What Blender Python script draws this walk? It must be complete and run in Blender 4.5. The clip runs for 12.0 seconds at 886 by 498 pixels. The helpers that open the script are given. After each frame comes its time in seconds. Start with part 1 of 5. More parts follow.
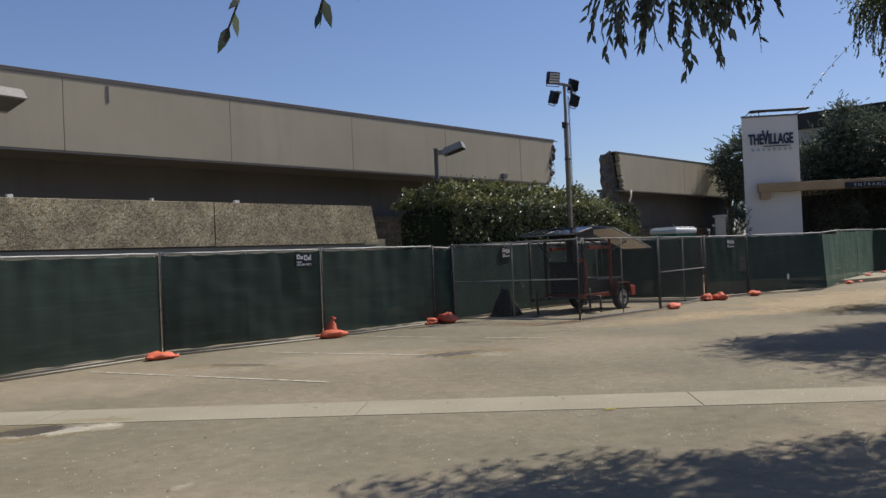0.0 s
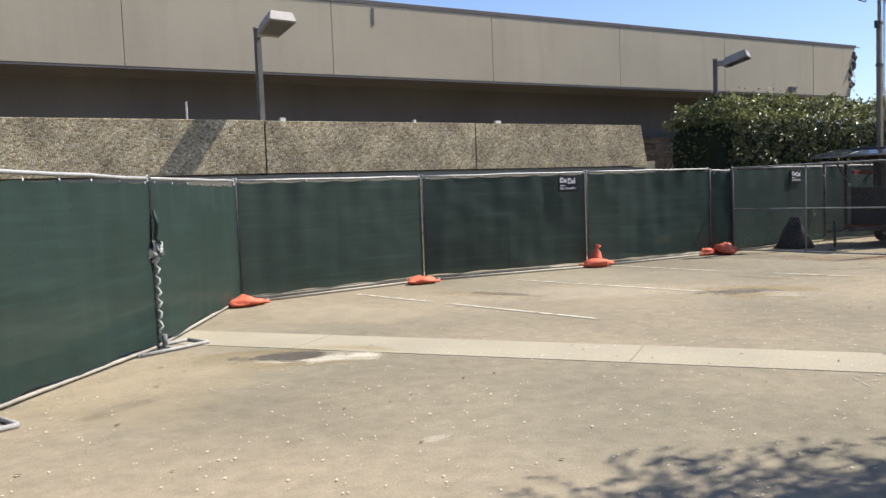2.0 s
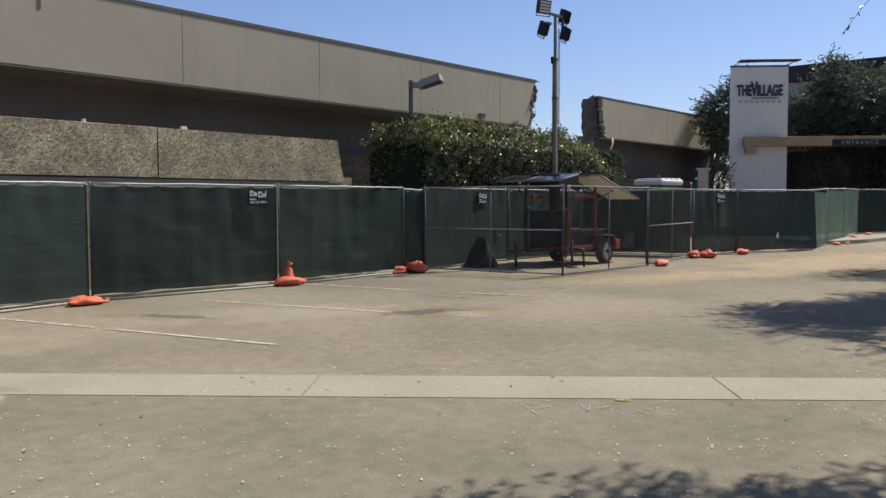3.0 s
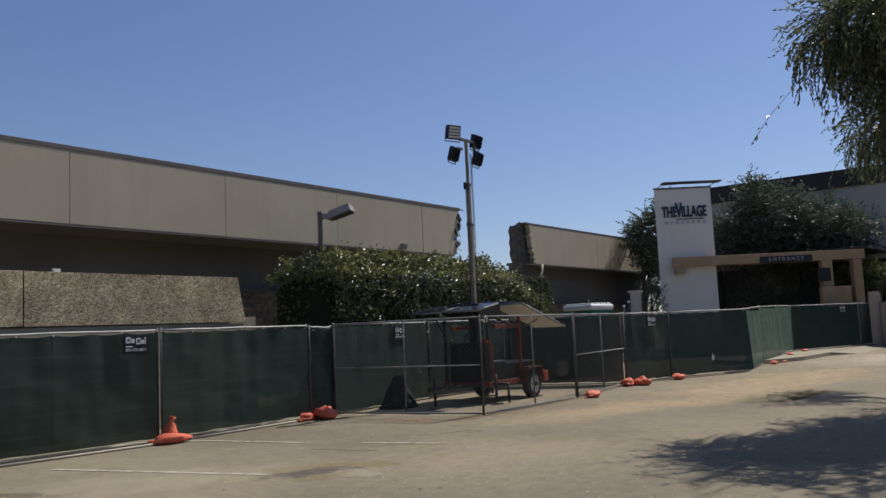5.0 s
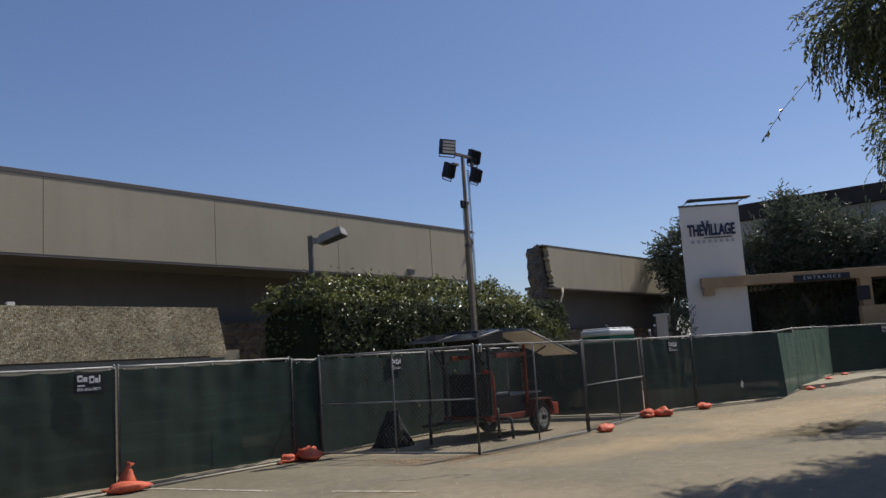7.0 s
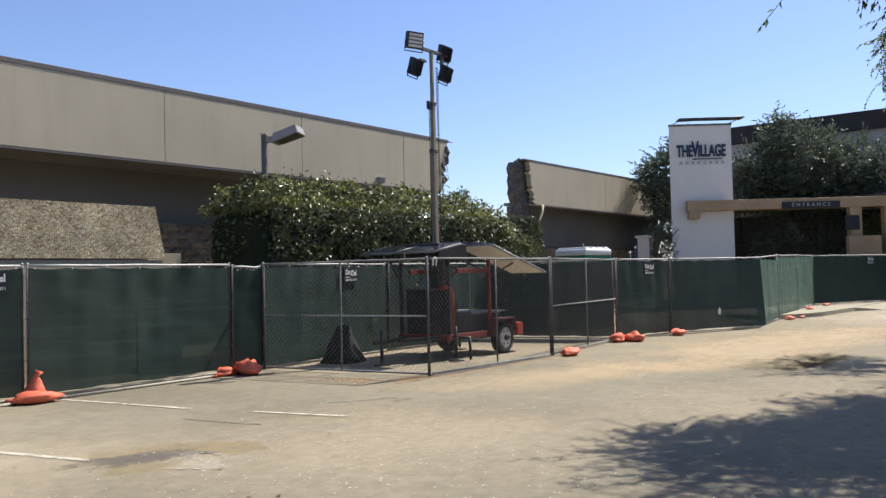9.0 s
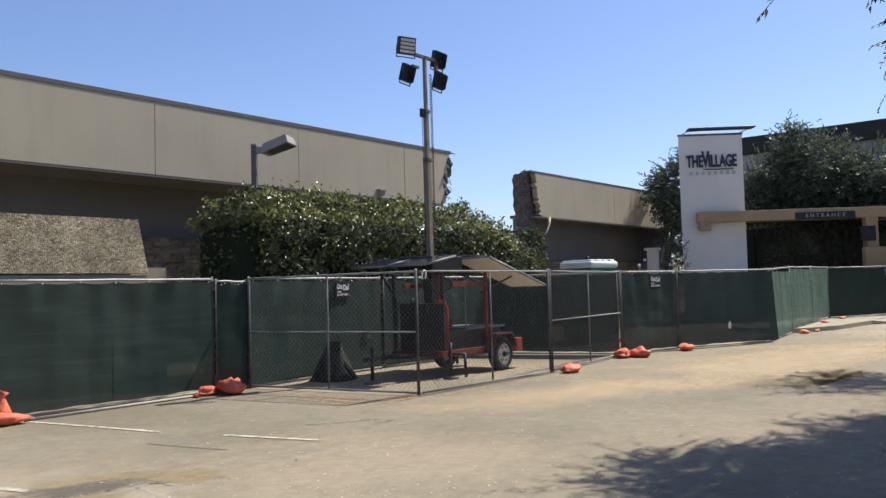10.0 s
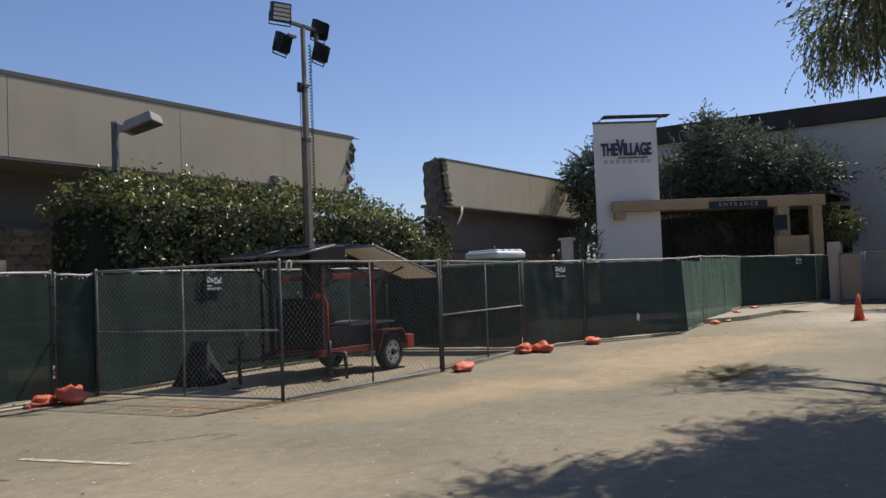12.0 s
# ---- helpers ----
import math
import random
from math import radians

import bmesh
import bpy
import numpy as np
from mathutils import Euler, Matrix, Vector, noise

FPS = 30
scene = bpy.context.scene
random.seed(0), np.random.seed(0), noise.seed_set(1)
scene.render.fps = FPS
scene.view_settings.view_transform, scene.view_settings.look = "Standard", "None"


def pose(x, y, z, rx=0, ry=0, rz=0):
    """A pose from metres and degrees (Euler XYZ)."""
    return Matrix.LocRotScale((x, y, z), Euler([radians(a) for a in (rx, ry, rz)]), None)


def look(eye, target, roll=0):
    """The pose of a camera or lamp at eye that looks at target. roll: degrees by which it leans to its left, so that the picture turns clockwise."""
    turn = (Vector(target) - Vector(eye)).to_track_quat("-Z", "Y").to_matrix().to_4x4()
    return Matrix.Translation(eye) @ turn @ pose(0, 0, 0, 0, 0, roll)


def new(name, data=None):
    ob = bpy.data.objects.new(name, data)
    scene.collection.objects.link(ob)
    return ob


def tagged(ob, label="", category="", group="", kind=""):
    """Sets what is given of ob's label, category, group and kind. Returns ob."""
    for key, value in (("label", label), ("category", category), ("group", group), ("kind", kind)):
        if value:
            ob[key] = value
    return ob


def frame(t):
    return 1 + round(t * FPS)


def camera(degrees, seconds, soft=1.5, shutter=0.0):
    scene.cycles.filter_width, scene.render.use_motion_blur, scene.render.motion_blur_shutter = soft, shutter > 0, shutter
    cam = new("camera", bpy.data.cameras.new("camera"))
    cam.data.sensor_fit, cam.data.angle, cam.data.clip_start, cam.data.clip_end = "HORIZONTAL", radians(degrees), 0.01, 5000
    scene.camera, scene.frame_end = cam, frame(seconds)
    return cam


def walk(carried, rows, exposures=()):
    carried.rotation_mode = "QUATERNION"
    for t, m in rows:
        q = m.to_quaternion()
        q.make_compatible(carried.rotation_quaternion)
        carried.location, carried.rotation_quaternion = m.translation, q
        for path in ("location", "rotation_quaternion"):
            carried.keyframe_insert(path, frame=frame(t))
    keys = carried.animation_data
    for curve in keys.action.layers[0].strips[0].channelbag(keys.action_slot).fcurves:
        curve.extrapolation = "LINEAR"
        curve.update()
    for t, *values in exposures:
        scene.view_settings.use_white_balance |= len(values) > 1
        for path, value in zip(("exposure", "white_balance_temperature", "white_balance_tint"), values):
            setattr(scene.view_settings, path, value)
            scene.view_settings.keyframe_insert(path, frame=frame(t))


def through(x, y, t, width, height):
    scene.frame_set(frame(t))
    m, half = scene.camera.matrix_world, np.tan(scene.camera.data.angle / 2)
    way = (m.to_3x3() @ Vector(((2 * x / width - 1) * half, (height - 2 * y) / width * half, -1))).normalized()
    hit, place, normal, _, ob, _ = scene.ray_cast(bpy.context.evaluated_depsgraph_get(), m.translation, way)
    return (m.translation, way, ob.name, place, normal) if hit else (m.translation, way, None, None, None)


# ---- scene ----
cam = camera(55.8, 12.0)
PATH = [
    (0, (-5.492, -2.59, 1.508), (-3.999, -1.259, 1.531), -2.5),
    (0.5, (-5.371, -2.519, 1.534), (-4.067, -1.01, 1.389), -1.4),
    (1, (-5.304, -2.157, 1.502), (-4.273, -0.458, 1.277), -1.9),
    (1.5, (-5.074, -1.86, 1.487), (-4.253, -0.045, 1.315), -3.3),
    (2, (-4.883, -1.699, 1.502), (-3.87, 0.02, 1.37), -2.2),
    (2.5, (-4.497, -1.443, 1.476), (-3.154, 0.033, 1.345), -2.4),
    (3, (-4.202, -1.345, 1.509), (-2.663, -0.072, 1.396), -0.2),
    (3.2, (-4.028, -1.271, 1.509), (-2.406, -0.105, 1.403), 1.0),
    (4.8, (-2.862, -1.148, 1.585), (-1.255, 0.032, 1.747), -2.0),
    (5, (-2.757, -1.08, 1.572), (-1.139, 0.079, 1.768), -2.7),
    (5.5, (-2.37, -1.051, 1.559), (-0.786, 0.148, 1.795), -2.7),
    (6, (-2.035, -1.004, 1.556), (-0.462, 0.204, 1.813), -1.3),
    (6.5, (-1.527, -0.873, 1.557), (0.056, 0.319, 1.819), -2.7),
    (7, (-1.207, -0.909, 1.587), (0.359, 0.307, 1.852), -3.7),
    (7.2, (-1.09, -0.859, 1.594), (0.485, 0.343, 1.868), -3.2),
    (8.8, (0.033, -0.58, 1.53), (1.645, 0.602, 1.597), -0.9),
    (9, (0.165, -0.529, 1.54), (1.754, 0.685, 1.604), -1.4),
    (9.5, (0.594, -0.48, 1.527), (2.124, 0.808, 1.559), -2.9),
    (10, (0.87, -0.442, 1.515), (2.437, 0.797, 1.615), -1.7),
    (10.5, (1.228, -0.408, 1.56), (2.891, 0.679, 1.793), -2.0),
    (11, (1.635, -0.449, 1.56), (3.359, 0.533, 1.812), -1.1),
    (11.5, (1.943, -0.315, 1.536), (3.697, 0.63, 1.721), -0.9),
    (12, (2.378, -0.282, 1.48), (4.043, 0.823, 1.557), -2.2),
]
EXPOSURE = [(t, s, 6500, 12) for t, s in ((0.0, 0.15), (0.5, 0.42), (1.0, 0.5), (1.5, 0.75), (2.0, 1.0), (2.5, 0.72), (3.0, 0.45), (5.0, 0.05), (5.5, -0.43), (6.0, -0.05),
                                        (7.0, 0.05), (9.0, 0.92), (9.5, 0.57), (10.0, 0.8), (10.5, 0.3), (11.0, -0.78), (11.5, -0.15), (12.0, 0.32))]
walk(cam, [(t, look(eye, target, roll)) for t, eye, target, roll in PATH], EXPOSURE)

# world, sun and exposure
SUN = Vector((0.70, -0.18, 1.0)).normalized()
world = bpy.data.worlds.new("world")
scene.world = world
world.use_nodes = True
wn = world.node_tree.nodes
sky = wn.new("ShaderNodeTexSky")
sky.sky_type = 'NISHITA'
sky.sun_disc = False
sky.sun_elevation = math.asin(SUN.z)
sky.sun_rotation = math.atan2(SUN.x, SUN.y)
sky.air_density = 1.0
sky.dust_density = 0.5
sky.ozone_density = 5.5
wn["Background"].inputs["Strength"].default_value = 0.085
haze = wn.new("ShaderNodeMix")
haze.data_type, haze.blend_type = 'RGBA', 'MULTIPLY'
haze.inputs["Factor"].default_value = 1.0
haze.inputs["B"].default_value = (1.03, 0.98, 1.05, 1)
world.node_tree.links.new(sky.outputs["Color"], haze.inputs["A"])
world.node_tree.links.new(haze.outputs["Result"], wn["Background"].inputs["Color"])
sun_data = bpy.data.lights.new("sun", 'SUN')
sun_data.energy = 4.2
sun_data.angle = radians(0.55)
sun_data.color = (1.0, 0.95, 0.86)
sun = new("sun", sun_data)
sun.matrix_world = look(SUN * 50, (0, 0, 0))


# materials
def material(name, dark, light, rough=0.8, coarse=1.2, fine=30.0, bump=0.15, metal=0.0, mix_fine=0.5, spec=0.3):
    """Two colours mixed by a coarse and a fine noise at real size, with fine relief."""
    m = bpy.data.materials.new(name)
    m.use_nodes = True
    n, l = m.node_tree.nodes, m.node_tree.links
    p = n["Principled BSDF"]
    geo = n.new("ShaderNodeNewGeometry")
    a = n.new("ShaderNodeTexNoise")
    a.inputs["Scale"].default_value, a.inputs["Detail"].default_value = coarse, 5
    b = n.new("ShaderNodeTexNoise")
    b.inputs["Scale"].default_value, b.inputs["Detail"].default_value = fine, 4
    for k in (a, b):
        l.new(geo.outputs["Position"], k.inputs["Vector"])
    mx = n.new("ShaderNodeMix")
    mx.inputs["Factor"].default_value = mix_fine
    l.new(a.outputs["Fac"], mx.inputs["A"])
    l.new(b.outputs["Fac"], mx.inputs["B"])
    ramp = n.new("ShaderNodeValToRGB")
    ramp.color_ramp.elements[0].position, ramp.color_ramp.elements[1].position = 0.32, 0.68
    ramp.color_ramp.elements[0].color, ramp.color_ramp.elements[1].color = (*dark, 1), (*light, 1)
    l.new(mx.outputs["Result"], ramp.inputs["Fac"])
    l.new(ramp.outputs["Color"], p.inputs["Base Color"])
    p.inputs["Roughness"].default_value, p.inputs["Metallic"].default_value = rough, metal
    p.inputs["Specular IOR Level"].default_value = spec
    if bump:
        bp = n.new("ShaderNodeBump")
        bp.inputs["Strength"].default_value, bp.inputs["Distance"].default_value = bump, 0.02
        l.new(b.outputs["Fac"], bp.inputs["Height"])
        l.new(bp.outputs["Normal"], p.inputs["Normal"])
    return m


def asphalt_material():
    """Sun-bleached asphalt: grey aggregate, broad sandy dust and darker drips."""
    m = material("asphalt", (0.145, 0.128, 0.089), (0.252, 0.224, 0.159), 0.92, 0.35, 60.0, 0.25, 0, 0.35, 0.2)
    n, l = m.node_tree.nodes, m.node_tree.links
    p = n["Principled BSDF"]
    base = p.inputs["Base Color"].links[0].from_socket
    geo = n.new("ShaderNodeNewGeometry")
    dust = n.new("ShaderNodeTexNoise")
    dust.inputs["Scale"].default_value, dust.inputs["Detail"].default_value, dust.inputs["Roughness"].default_value = 0.16, 8, 0.62
    l.new(geo.outputs["Position"], dust.inputs["Vector"])
    r = n.new("ShaderNodeMapRange")
    r.inputs["From Min"].default_value, r.inputs["From Max"].default_value, r.inputs["To Max"].default_value = 0.43, 0.64, 0.8
    l.new(dust.outputs["Fac"], r.inputs["Value"])
    mx = n.new("ShaderNodeMix")
    mx.data_type = 'RGBA'
    mx.inputs["B"].default_value = (0.29, 0.235, 0.16, 1)
    l.new(r.outputs["Result"], mx.inputs["Factor"])
    l.new(base, mx.inputs["A"])
    st = n.new("ShaderNodeTexNoise")
    st.inputs["Scale"].default_value, st.inputs["Detail"].default_value, st.inputs["Roughness"].default_value = 0.9, 6, 0.7
    st.inputs["Distortion"].default_value = 0.6
    l.new(geo.outputs["Position"], st.inputs["Vector"])
    r2 = n.new("ShaderNodeMapRange")
    r2.inputs["From Min"].default_value, r2.inputs["From Max"].default_value, r2.inputs["To Max"].default_value = 0.60, 0.74, 0.45
    l.new(st.outputs["Fac"], r2.inputs["Value"])
    mx2 = n.new("ShaderNodeMix")
    mx2.data_type = 'RGBA'
    mx2.inputs["B"].default_value = (0.085, 0.08, 0.07, 1)
    l.new(r2.outputs["Result"], mx2.inputs["Factor"])
    l.new(mx.outputs["Result"], mx2.inputs["A"])
    grit = n.new("ShaderNodeTexNoise")
    grit.inputs["Scale"].default_value, grit.inputs["Detail"].default_value, grit.inputs["Roughness"].default_value = 5.5, 9, 0.75
    l.new(geo.outputs["Position"], grit.inputs["Vector"])
    r3 = n.new("ShaderNodeMapRange")
    r3.inputs["From Min"].default_value, r3.inputs["From Max"].default_value = 0.3, 0.7
    r3.inputs["To Min"].default_value, r3.inputs["To Max"].default_value = 0.80, 1.20
    l.new(grit.outputs["Fac"], r3.inputs["Value"])
    mu = n.new("ShaderNodeVectorMath")
    mu.operation = 'SCALE'
    l.new(mx2.outputs["Result"], mu.inputs[0])
    l.new(r3.outputs["Result"], mu.inputs["Scale"])
    l.new(mu.outputs["Vector"], p.inputs["Base Color"])
    return m


def leaf_material(name, dark, light, rough=0.35, spec=0.5, through=0.25):
    """Leaves that differ one from another, with a little light let through."""
    m = bpy.data.materials.new(name)
    m.use_nodes = True
    n, l = m.node_tree.nodes, m.node_tree.links
    p = n["Principled BSDF"]
    geo = n.new("ShaderNodeNewGeometry")
    ramp = n.new("ShaderNodeValToRGB")
    ramp.color_ramp.elements[0].color, ramp.color_ramp.elements[1].color = (*dark, 1), (*light, 1)
    l.new(geo.outputs["Random Per Island"], ramp.inputs["Fac"])
    l.new(ramp.outputs["Color"], p.inputs["Base Color"])
    p.inputs["Roughness"].default_value = rough
    p.inputs["Specular IOR Level"].default_value = spec
    tr = n.new("ShaderNodeBsdfTranslucent")
    l.new(ramp.outputs["Color"], tr.inputs["Color"])
    add = n.new("ShaderNodeMixShader")
    add.inputs["Fac"].default_value = through
    l.new(p.outputs["BSDF"], add.inputs[1])
    l.new(tr.outputs["BSDF"], add.inputs[2])
    l.new(add.outputs["Shader"], n["Material Output"].inputs["Surface"])
    return m


def screen_material(name, dark, light, see=0.035):
    """Woven plastic windscreen cloth: fine horizontal streaks, pale dust, slightly see-through."""
    m = material(name, dark, light, 0.6, 1.4, 40.0, 0.1, 0, 0.4, 0.35)
    n, l = m.node_tree.nodes, m.node_tree.links
    p = n["Principled BSDF"]
    geo = n.new("ShaderNodeNewGeometry")
    sc = n.new("ShaderNodeVectorMath")
    sc.operation = 'MULTIPLY'
    sc.inputs[1].default_value = (0.8, 0.8, 16.0)
    l.new(geo.outputs["Position"], sc.inputs[0])
    s = n.new("ShaderNodeTexNoise")
    s.inputs["Scale"].default_value, s.inputs["Detail"].default_value = 1.0, 5
    l.new(sc.outputs["Vector"], s.inputs["Vector"])
    base = p.inputs["Base Color"].links[0].from_socket
    r = n.new("ShaderNodeMapRange")
    r.inputs["From Min"].default_value, r.inputs["From Max"].default_value, r.inputs["To Max"].default_value = 0.5, 0.8, 0.4
    l.new(s.outputs["Fac"], r.inputs["Value"])
    mx = n.new("ShaderNodeMix")
    mx.data_type = 'RGBA'
    mx.inputs["B"].default_value = (light[0] * 2.0, light[1] * 1.9, light[2] * 1.9, 1)
    l.new(r.outputs["Result"], mx.inputs["Factor"])
    l.new(base, mx.inputs["A"])
    l.new(mx.outputs["Result"], p.inputs["Base Color"])
    t = n.new("ShaderNodeBsdfTransparent")
    k = n.new("ShaderNodeMixShader")
    k.inputs["Fac"].default_value = see
    l.new(p.outputs["BSDF"], k.inputs[1])
    l.new(t.outputs["BSDF"], k.inputs[2])
    l.new(k.outputs["Shader"], n["Material Output"].inputs["Surface"])
    return m


def aggregate_material():
    """Exposed pebble aggregate: tan, grey and brown stones set in mortar."""
    m = bpy.data.materials.new("exposed_aggregate")
    m.use_nodes = True
    n, l = m.node_tree.nodes, m.node_tree.links
    p = n["Principled BSDF"]
    geo = n.new("ShaderNodeNewGeometry")
    v = n.new("ShaderNodeTexVoronoi")
    v.inputs["Scale"].default_value = 38
    l.new(geo.outputs["Position"], v.inputs["Vector"])
    ramp = n.new("ShaderNodeValToRGB")
    e = ramp.color_ramp.elements
    e[0].position, e[0].color = 0.0, (0.17, 0.128, 0.070, 1)
    e[1].position, e[1].color = 1.0, (0.72, 0.62, 0.40, 1)
    for pos, c in ((0.3, (0.335, 0.265, 0.152)), (0.6, (0.485, 0.40, 0.238)), (0.8, (0.37, 0.335, 0.25))):
        k = e.new(pos)
        k.color = (*c, 1)
    sep = n.new("ShaderNodeSeparateColor")
    l.new(v.outputs["Color"], sep.inputs["Color"])
    l.new(sep.outputs["Red"], ramp.inputs["Fac"])
    big = n.new("ShaderNodeTexNoise")
    big.inputs["Scale"].default_value, big.inputs["Detail"].default_value = 1.6, 7
    l.new(geo.outputs["Position"], big.inputs["Vector"])
    r = n.new("ShaderNodeMapRange")
    r.inputs["From Min"].default_value, r.inputs["From Max"].default_value = 0.35, 0.65
    r.inputs["To Min"].default_value, r.inputs["To Max"].default_value = 0.66, 1.16
    l.new(big.outputs["Fac"], r.inputs["Value"])
    mu = n.new("ShaderNodeVectorMath")
    mu.operation = 'SCALE'
    l.new(ramp.outputs["Color"], mu.inputs[0])
    l.new(r.outputs["Result"], mu.inputs["Scale"])
    l.new(mu.outputs["Vector"], p.inputs["Base Color"])
    p.inputs["Roughness"].default_value = 0.85
    b = n.new("ShaderNodeBump")
    b.invert = True
    b.inputs["Strength"].default_value, b.inputs["Distance"].default_value = 0.5, 0.012
    l.new(v.outputs["Distance"], b.inputs["Height"])
    l.new(b.outputs["Normal"], p.inputs["Normal"])
    return m


def wall_material(name, dark, light, streak):
    """Painted concrete with soft vertical weather streaks."""
    m = material(name, dark, light, 0.85, 0.5, 25.0, 0.08, 0, 0.3, 0.25)
    n, l = m.node_tree.nodes, m.node_tree.links
    p = n["Principled BSDF"]
    base = p.inputs["Base Color"].links[0].from_socket
    geo = n.new("ShaderNodeNewGeometry")
    sc = n.new("ShaderNodeVectorMath")
    sc.operation = 'MULTIPLY'
    sc.inputs[1].default_value = (3.0, 3.0, 0.35)
    l.new(geo.outputs["Position"], sc.inputs[0])
    s = n.new("ShaderNodeTexNoise")
    s.inputs["Scale"].default_value, s.inputs["Detail"].default_value = 1.0, 7
    l.new(sc.outputs["Vector"], s.inputs["Vector"])
    r = n.new("ShaderNodeMapRange")
    r.inputs["From Min"].default_value, r.inputs["From Max"].default_value, r.inputs["To Max"].default_value = 0.5, 0.75, 0.28
    l.new(s.outputs["Fac"], r.inputs["Value"])
    mx = n.new("ShaderNodeMix")
    mx.data_type = 'RGBA'
    mx.inputs["B"].default_value = (*streak, 1)
    l.new(r.outputs["Result"], mx.inputs["Factor"])
    l.new(base, mx.inputs["A"])
    l.new(mx.outputs["Result"], p.inputs["Base Color"])
    return m


def varied(m, low=0.75, high=1.2):
    """Lets pieces that share a mesh differ in brightness, object by object."""
    n, l = m.node_tree.nodes, m.node_tree.links
    p = n["Principled BSDF"]
    base = p.inputs["Base Color"].links[0].from_socket
    info = n.new("ShaderNodeObjectInfo")
    r = n.new("ShaderNodeMapRange")
    r.inputs["To Min"].default_value, r.inputs["To Max"].default_value = low, high
    l.new(info.outputs["Random"], r.inputs["Value"])
    mu = n.new("ShaderNodeVectorMath")
    mu.operation = 'SCALE'
    l.new(base, mu.inputs[0])
    l.new(r.outputs["Result"], mu.inputs["Scale"])
    l.new(mu.outputs["Vector"], p.inputs["Base Color"])
    return m


def worn(m, scale, low, high):
    """Paint that has flaked away in patches, so that the ground shows through."""
    n, l = m.node_tree.nodes, m.node_tree.links
    geo = n.new("ShaderNodeNewGeometry")
    z = n.new("ShaderNodeTexNoise")
    z.inputs["Scale"].default_value, z.inputs["Detail"].default_value, z.inputs["Roughness"].default_value = scale, 8, 0.7
    l.new(geo.outputs["Position"], z.inputs["Vector"])
    r = n.new("ShaderNodeMapRange")
    r.inputs["From Min"].default_value, r.inputs["From Max"].default_value = low, high
    l.new(z.outputs["Fac"], r.inputs["Value"])
    t = n.new("ShaderNodeBsdfTransparent")
    k = n.new("ShaderNodeMixShader")
    l.new(r.outputs["Result"], k.inputs["Fac"])
    l.new(t.outputs["BSDF"], k.inputs[1])
    l.new(n["Principled BSDF"].outputs["BSDF"], k.inputs[2])
    l.new(k.outputs["Shader"], n["Material Output"].inputs["Surface"])
    return m


ASPHALT = asphalt_material()
CONCRETE = material("pale_concrete", (0.255, 0.228, 0.165), (0.37, 0.332, 0.245), 0.9, 0.8, 40, 0.2)
PAINT_LINE = worn(material("worn_line_paint", (0.36, 0.335, 0.265), (0.62, 0.58, 0.47), 0.85, 3.0, 45, 0.1, 0, 0.65), 7.0, 0.30, 0.56)
FASCIA = wall_material("tan_painted_concrete", (0.395, 0.347, 0.254), (0.472, 0.416, 0.308), (0.325, 0.284, 0.206))
COPING = material("dark_metal_coping", (0.10, 0.09, 0.085), (0.15, 0.135, 0.125), 0.55, 2, 20, 0.05)
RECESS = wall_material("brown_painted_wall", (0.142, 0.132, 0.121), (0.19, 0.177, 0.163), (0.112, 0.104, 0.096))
BLOCK = varied(material("split_face_block", (0.14, 0.105, 0.075), (0.28, 0.215, 0.155), 0.92, 6, 35, 0.9))
MORTAR = material("block_mortar", (0.10, 0.08, 0.06), (0.16, 0.13, 0.10), 0.95, 3, 40, 0.2)
AGGREGATE = aggregate_material()
RUBBLE = material("broken_concrete", (0.03, 0.027, 0.025), (0.19, 0.172, 0.155), 0.95, 3, 14, 0.8)
WHITE_WALL = wall_material("white_stucco", (0.66, 0.62, 0.57), (0.74, 0.70, 0.65), (0.58, 0.54, 0.49))
BEIGE_WALL = wall_material("beige_stucco", (0.45, 0.41, 0.365), (0.53, 0.485, 0.43), (0.39, 0.355, 0.31))
ROOF_BAND = material("dark_roof_band", (0.035, 0.03, 0.028), (0.06, 0.052, 0.048), 0.8, 1, 20, 0.1)
PILLAR_TAN = material("tan_stucco", (0.52, 0.42, 0.33), (0.64, 0.53, 0.43), 0.85, 1.2, 25, 0.1)
# darker copy of the trailer's orange, with shade put into the colour
ORANGE_SHADE = material("orange_paint_in_shade", (0.09, 0.016, 0.009), (0.19, 0.032, 0.014), 0.6, 4, 40, 0.05)
# black enamel; the blue is the sky's reflection put into the colour
FLOOD = material("sky_tinted_black_enamel", (0.014, 0.020, 0.034), (0.026, 0.036, 0.058), 0.35, 4, 30, 0.03)
# darkest copy of that orange: the mudguards' shade is painted in
ORANGE_DEEP_SHADE = material("orange_paint_in_deep_shade", (0.055, 0.012, 0.008), (0.10, 0.022, 0.013), 0.6, 3, 40, 0.05)
TIMBER = material("tan_timber_beam", (0.30, 0.20, 0.11), (0.45, 0.32, 0.19), 0.75, 2, 30, 0.15)
DARK_GLASS = material("dark_glass", (0.028, 0.028, 0.030), (0.045, 0.045, 0.048), 0.25, 1, 10, 0, 0, 0.5, 0.5)
GALV = material("galvanised_steel", (0.26, 0.26, 0.25), (0.44, 0.44, 0.42), 0.6, 8, 50, 0.05, 0.35)
LINK_POST = material("dark_weathered_post", (0.045, 0.045, 0.045), (0.11, 0.11, 0.108), 0.75, 8, 50, 0.05, 0.0, 0.5, 0.2)
MAST = material("weathered_mast_steel", (0.17, 0.142, 0.105), (0.30, 0.26, 0.20), 0.55, 6, 40, 0.05, 0.3)
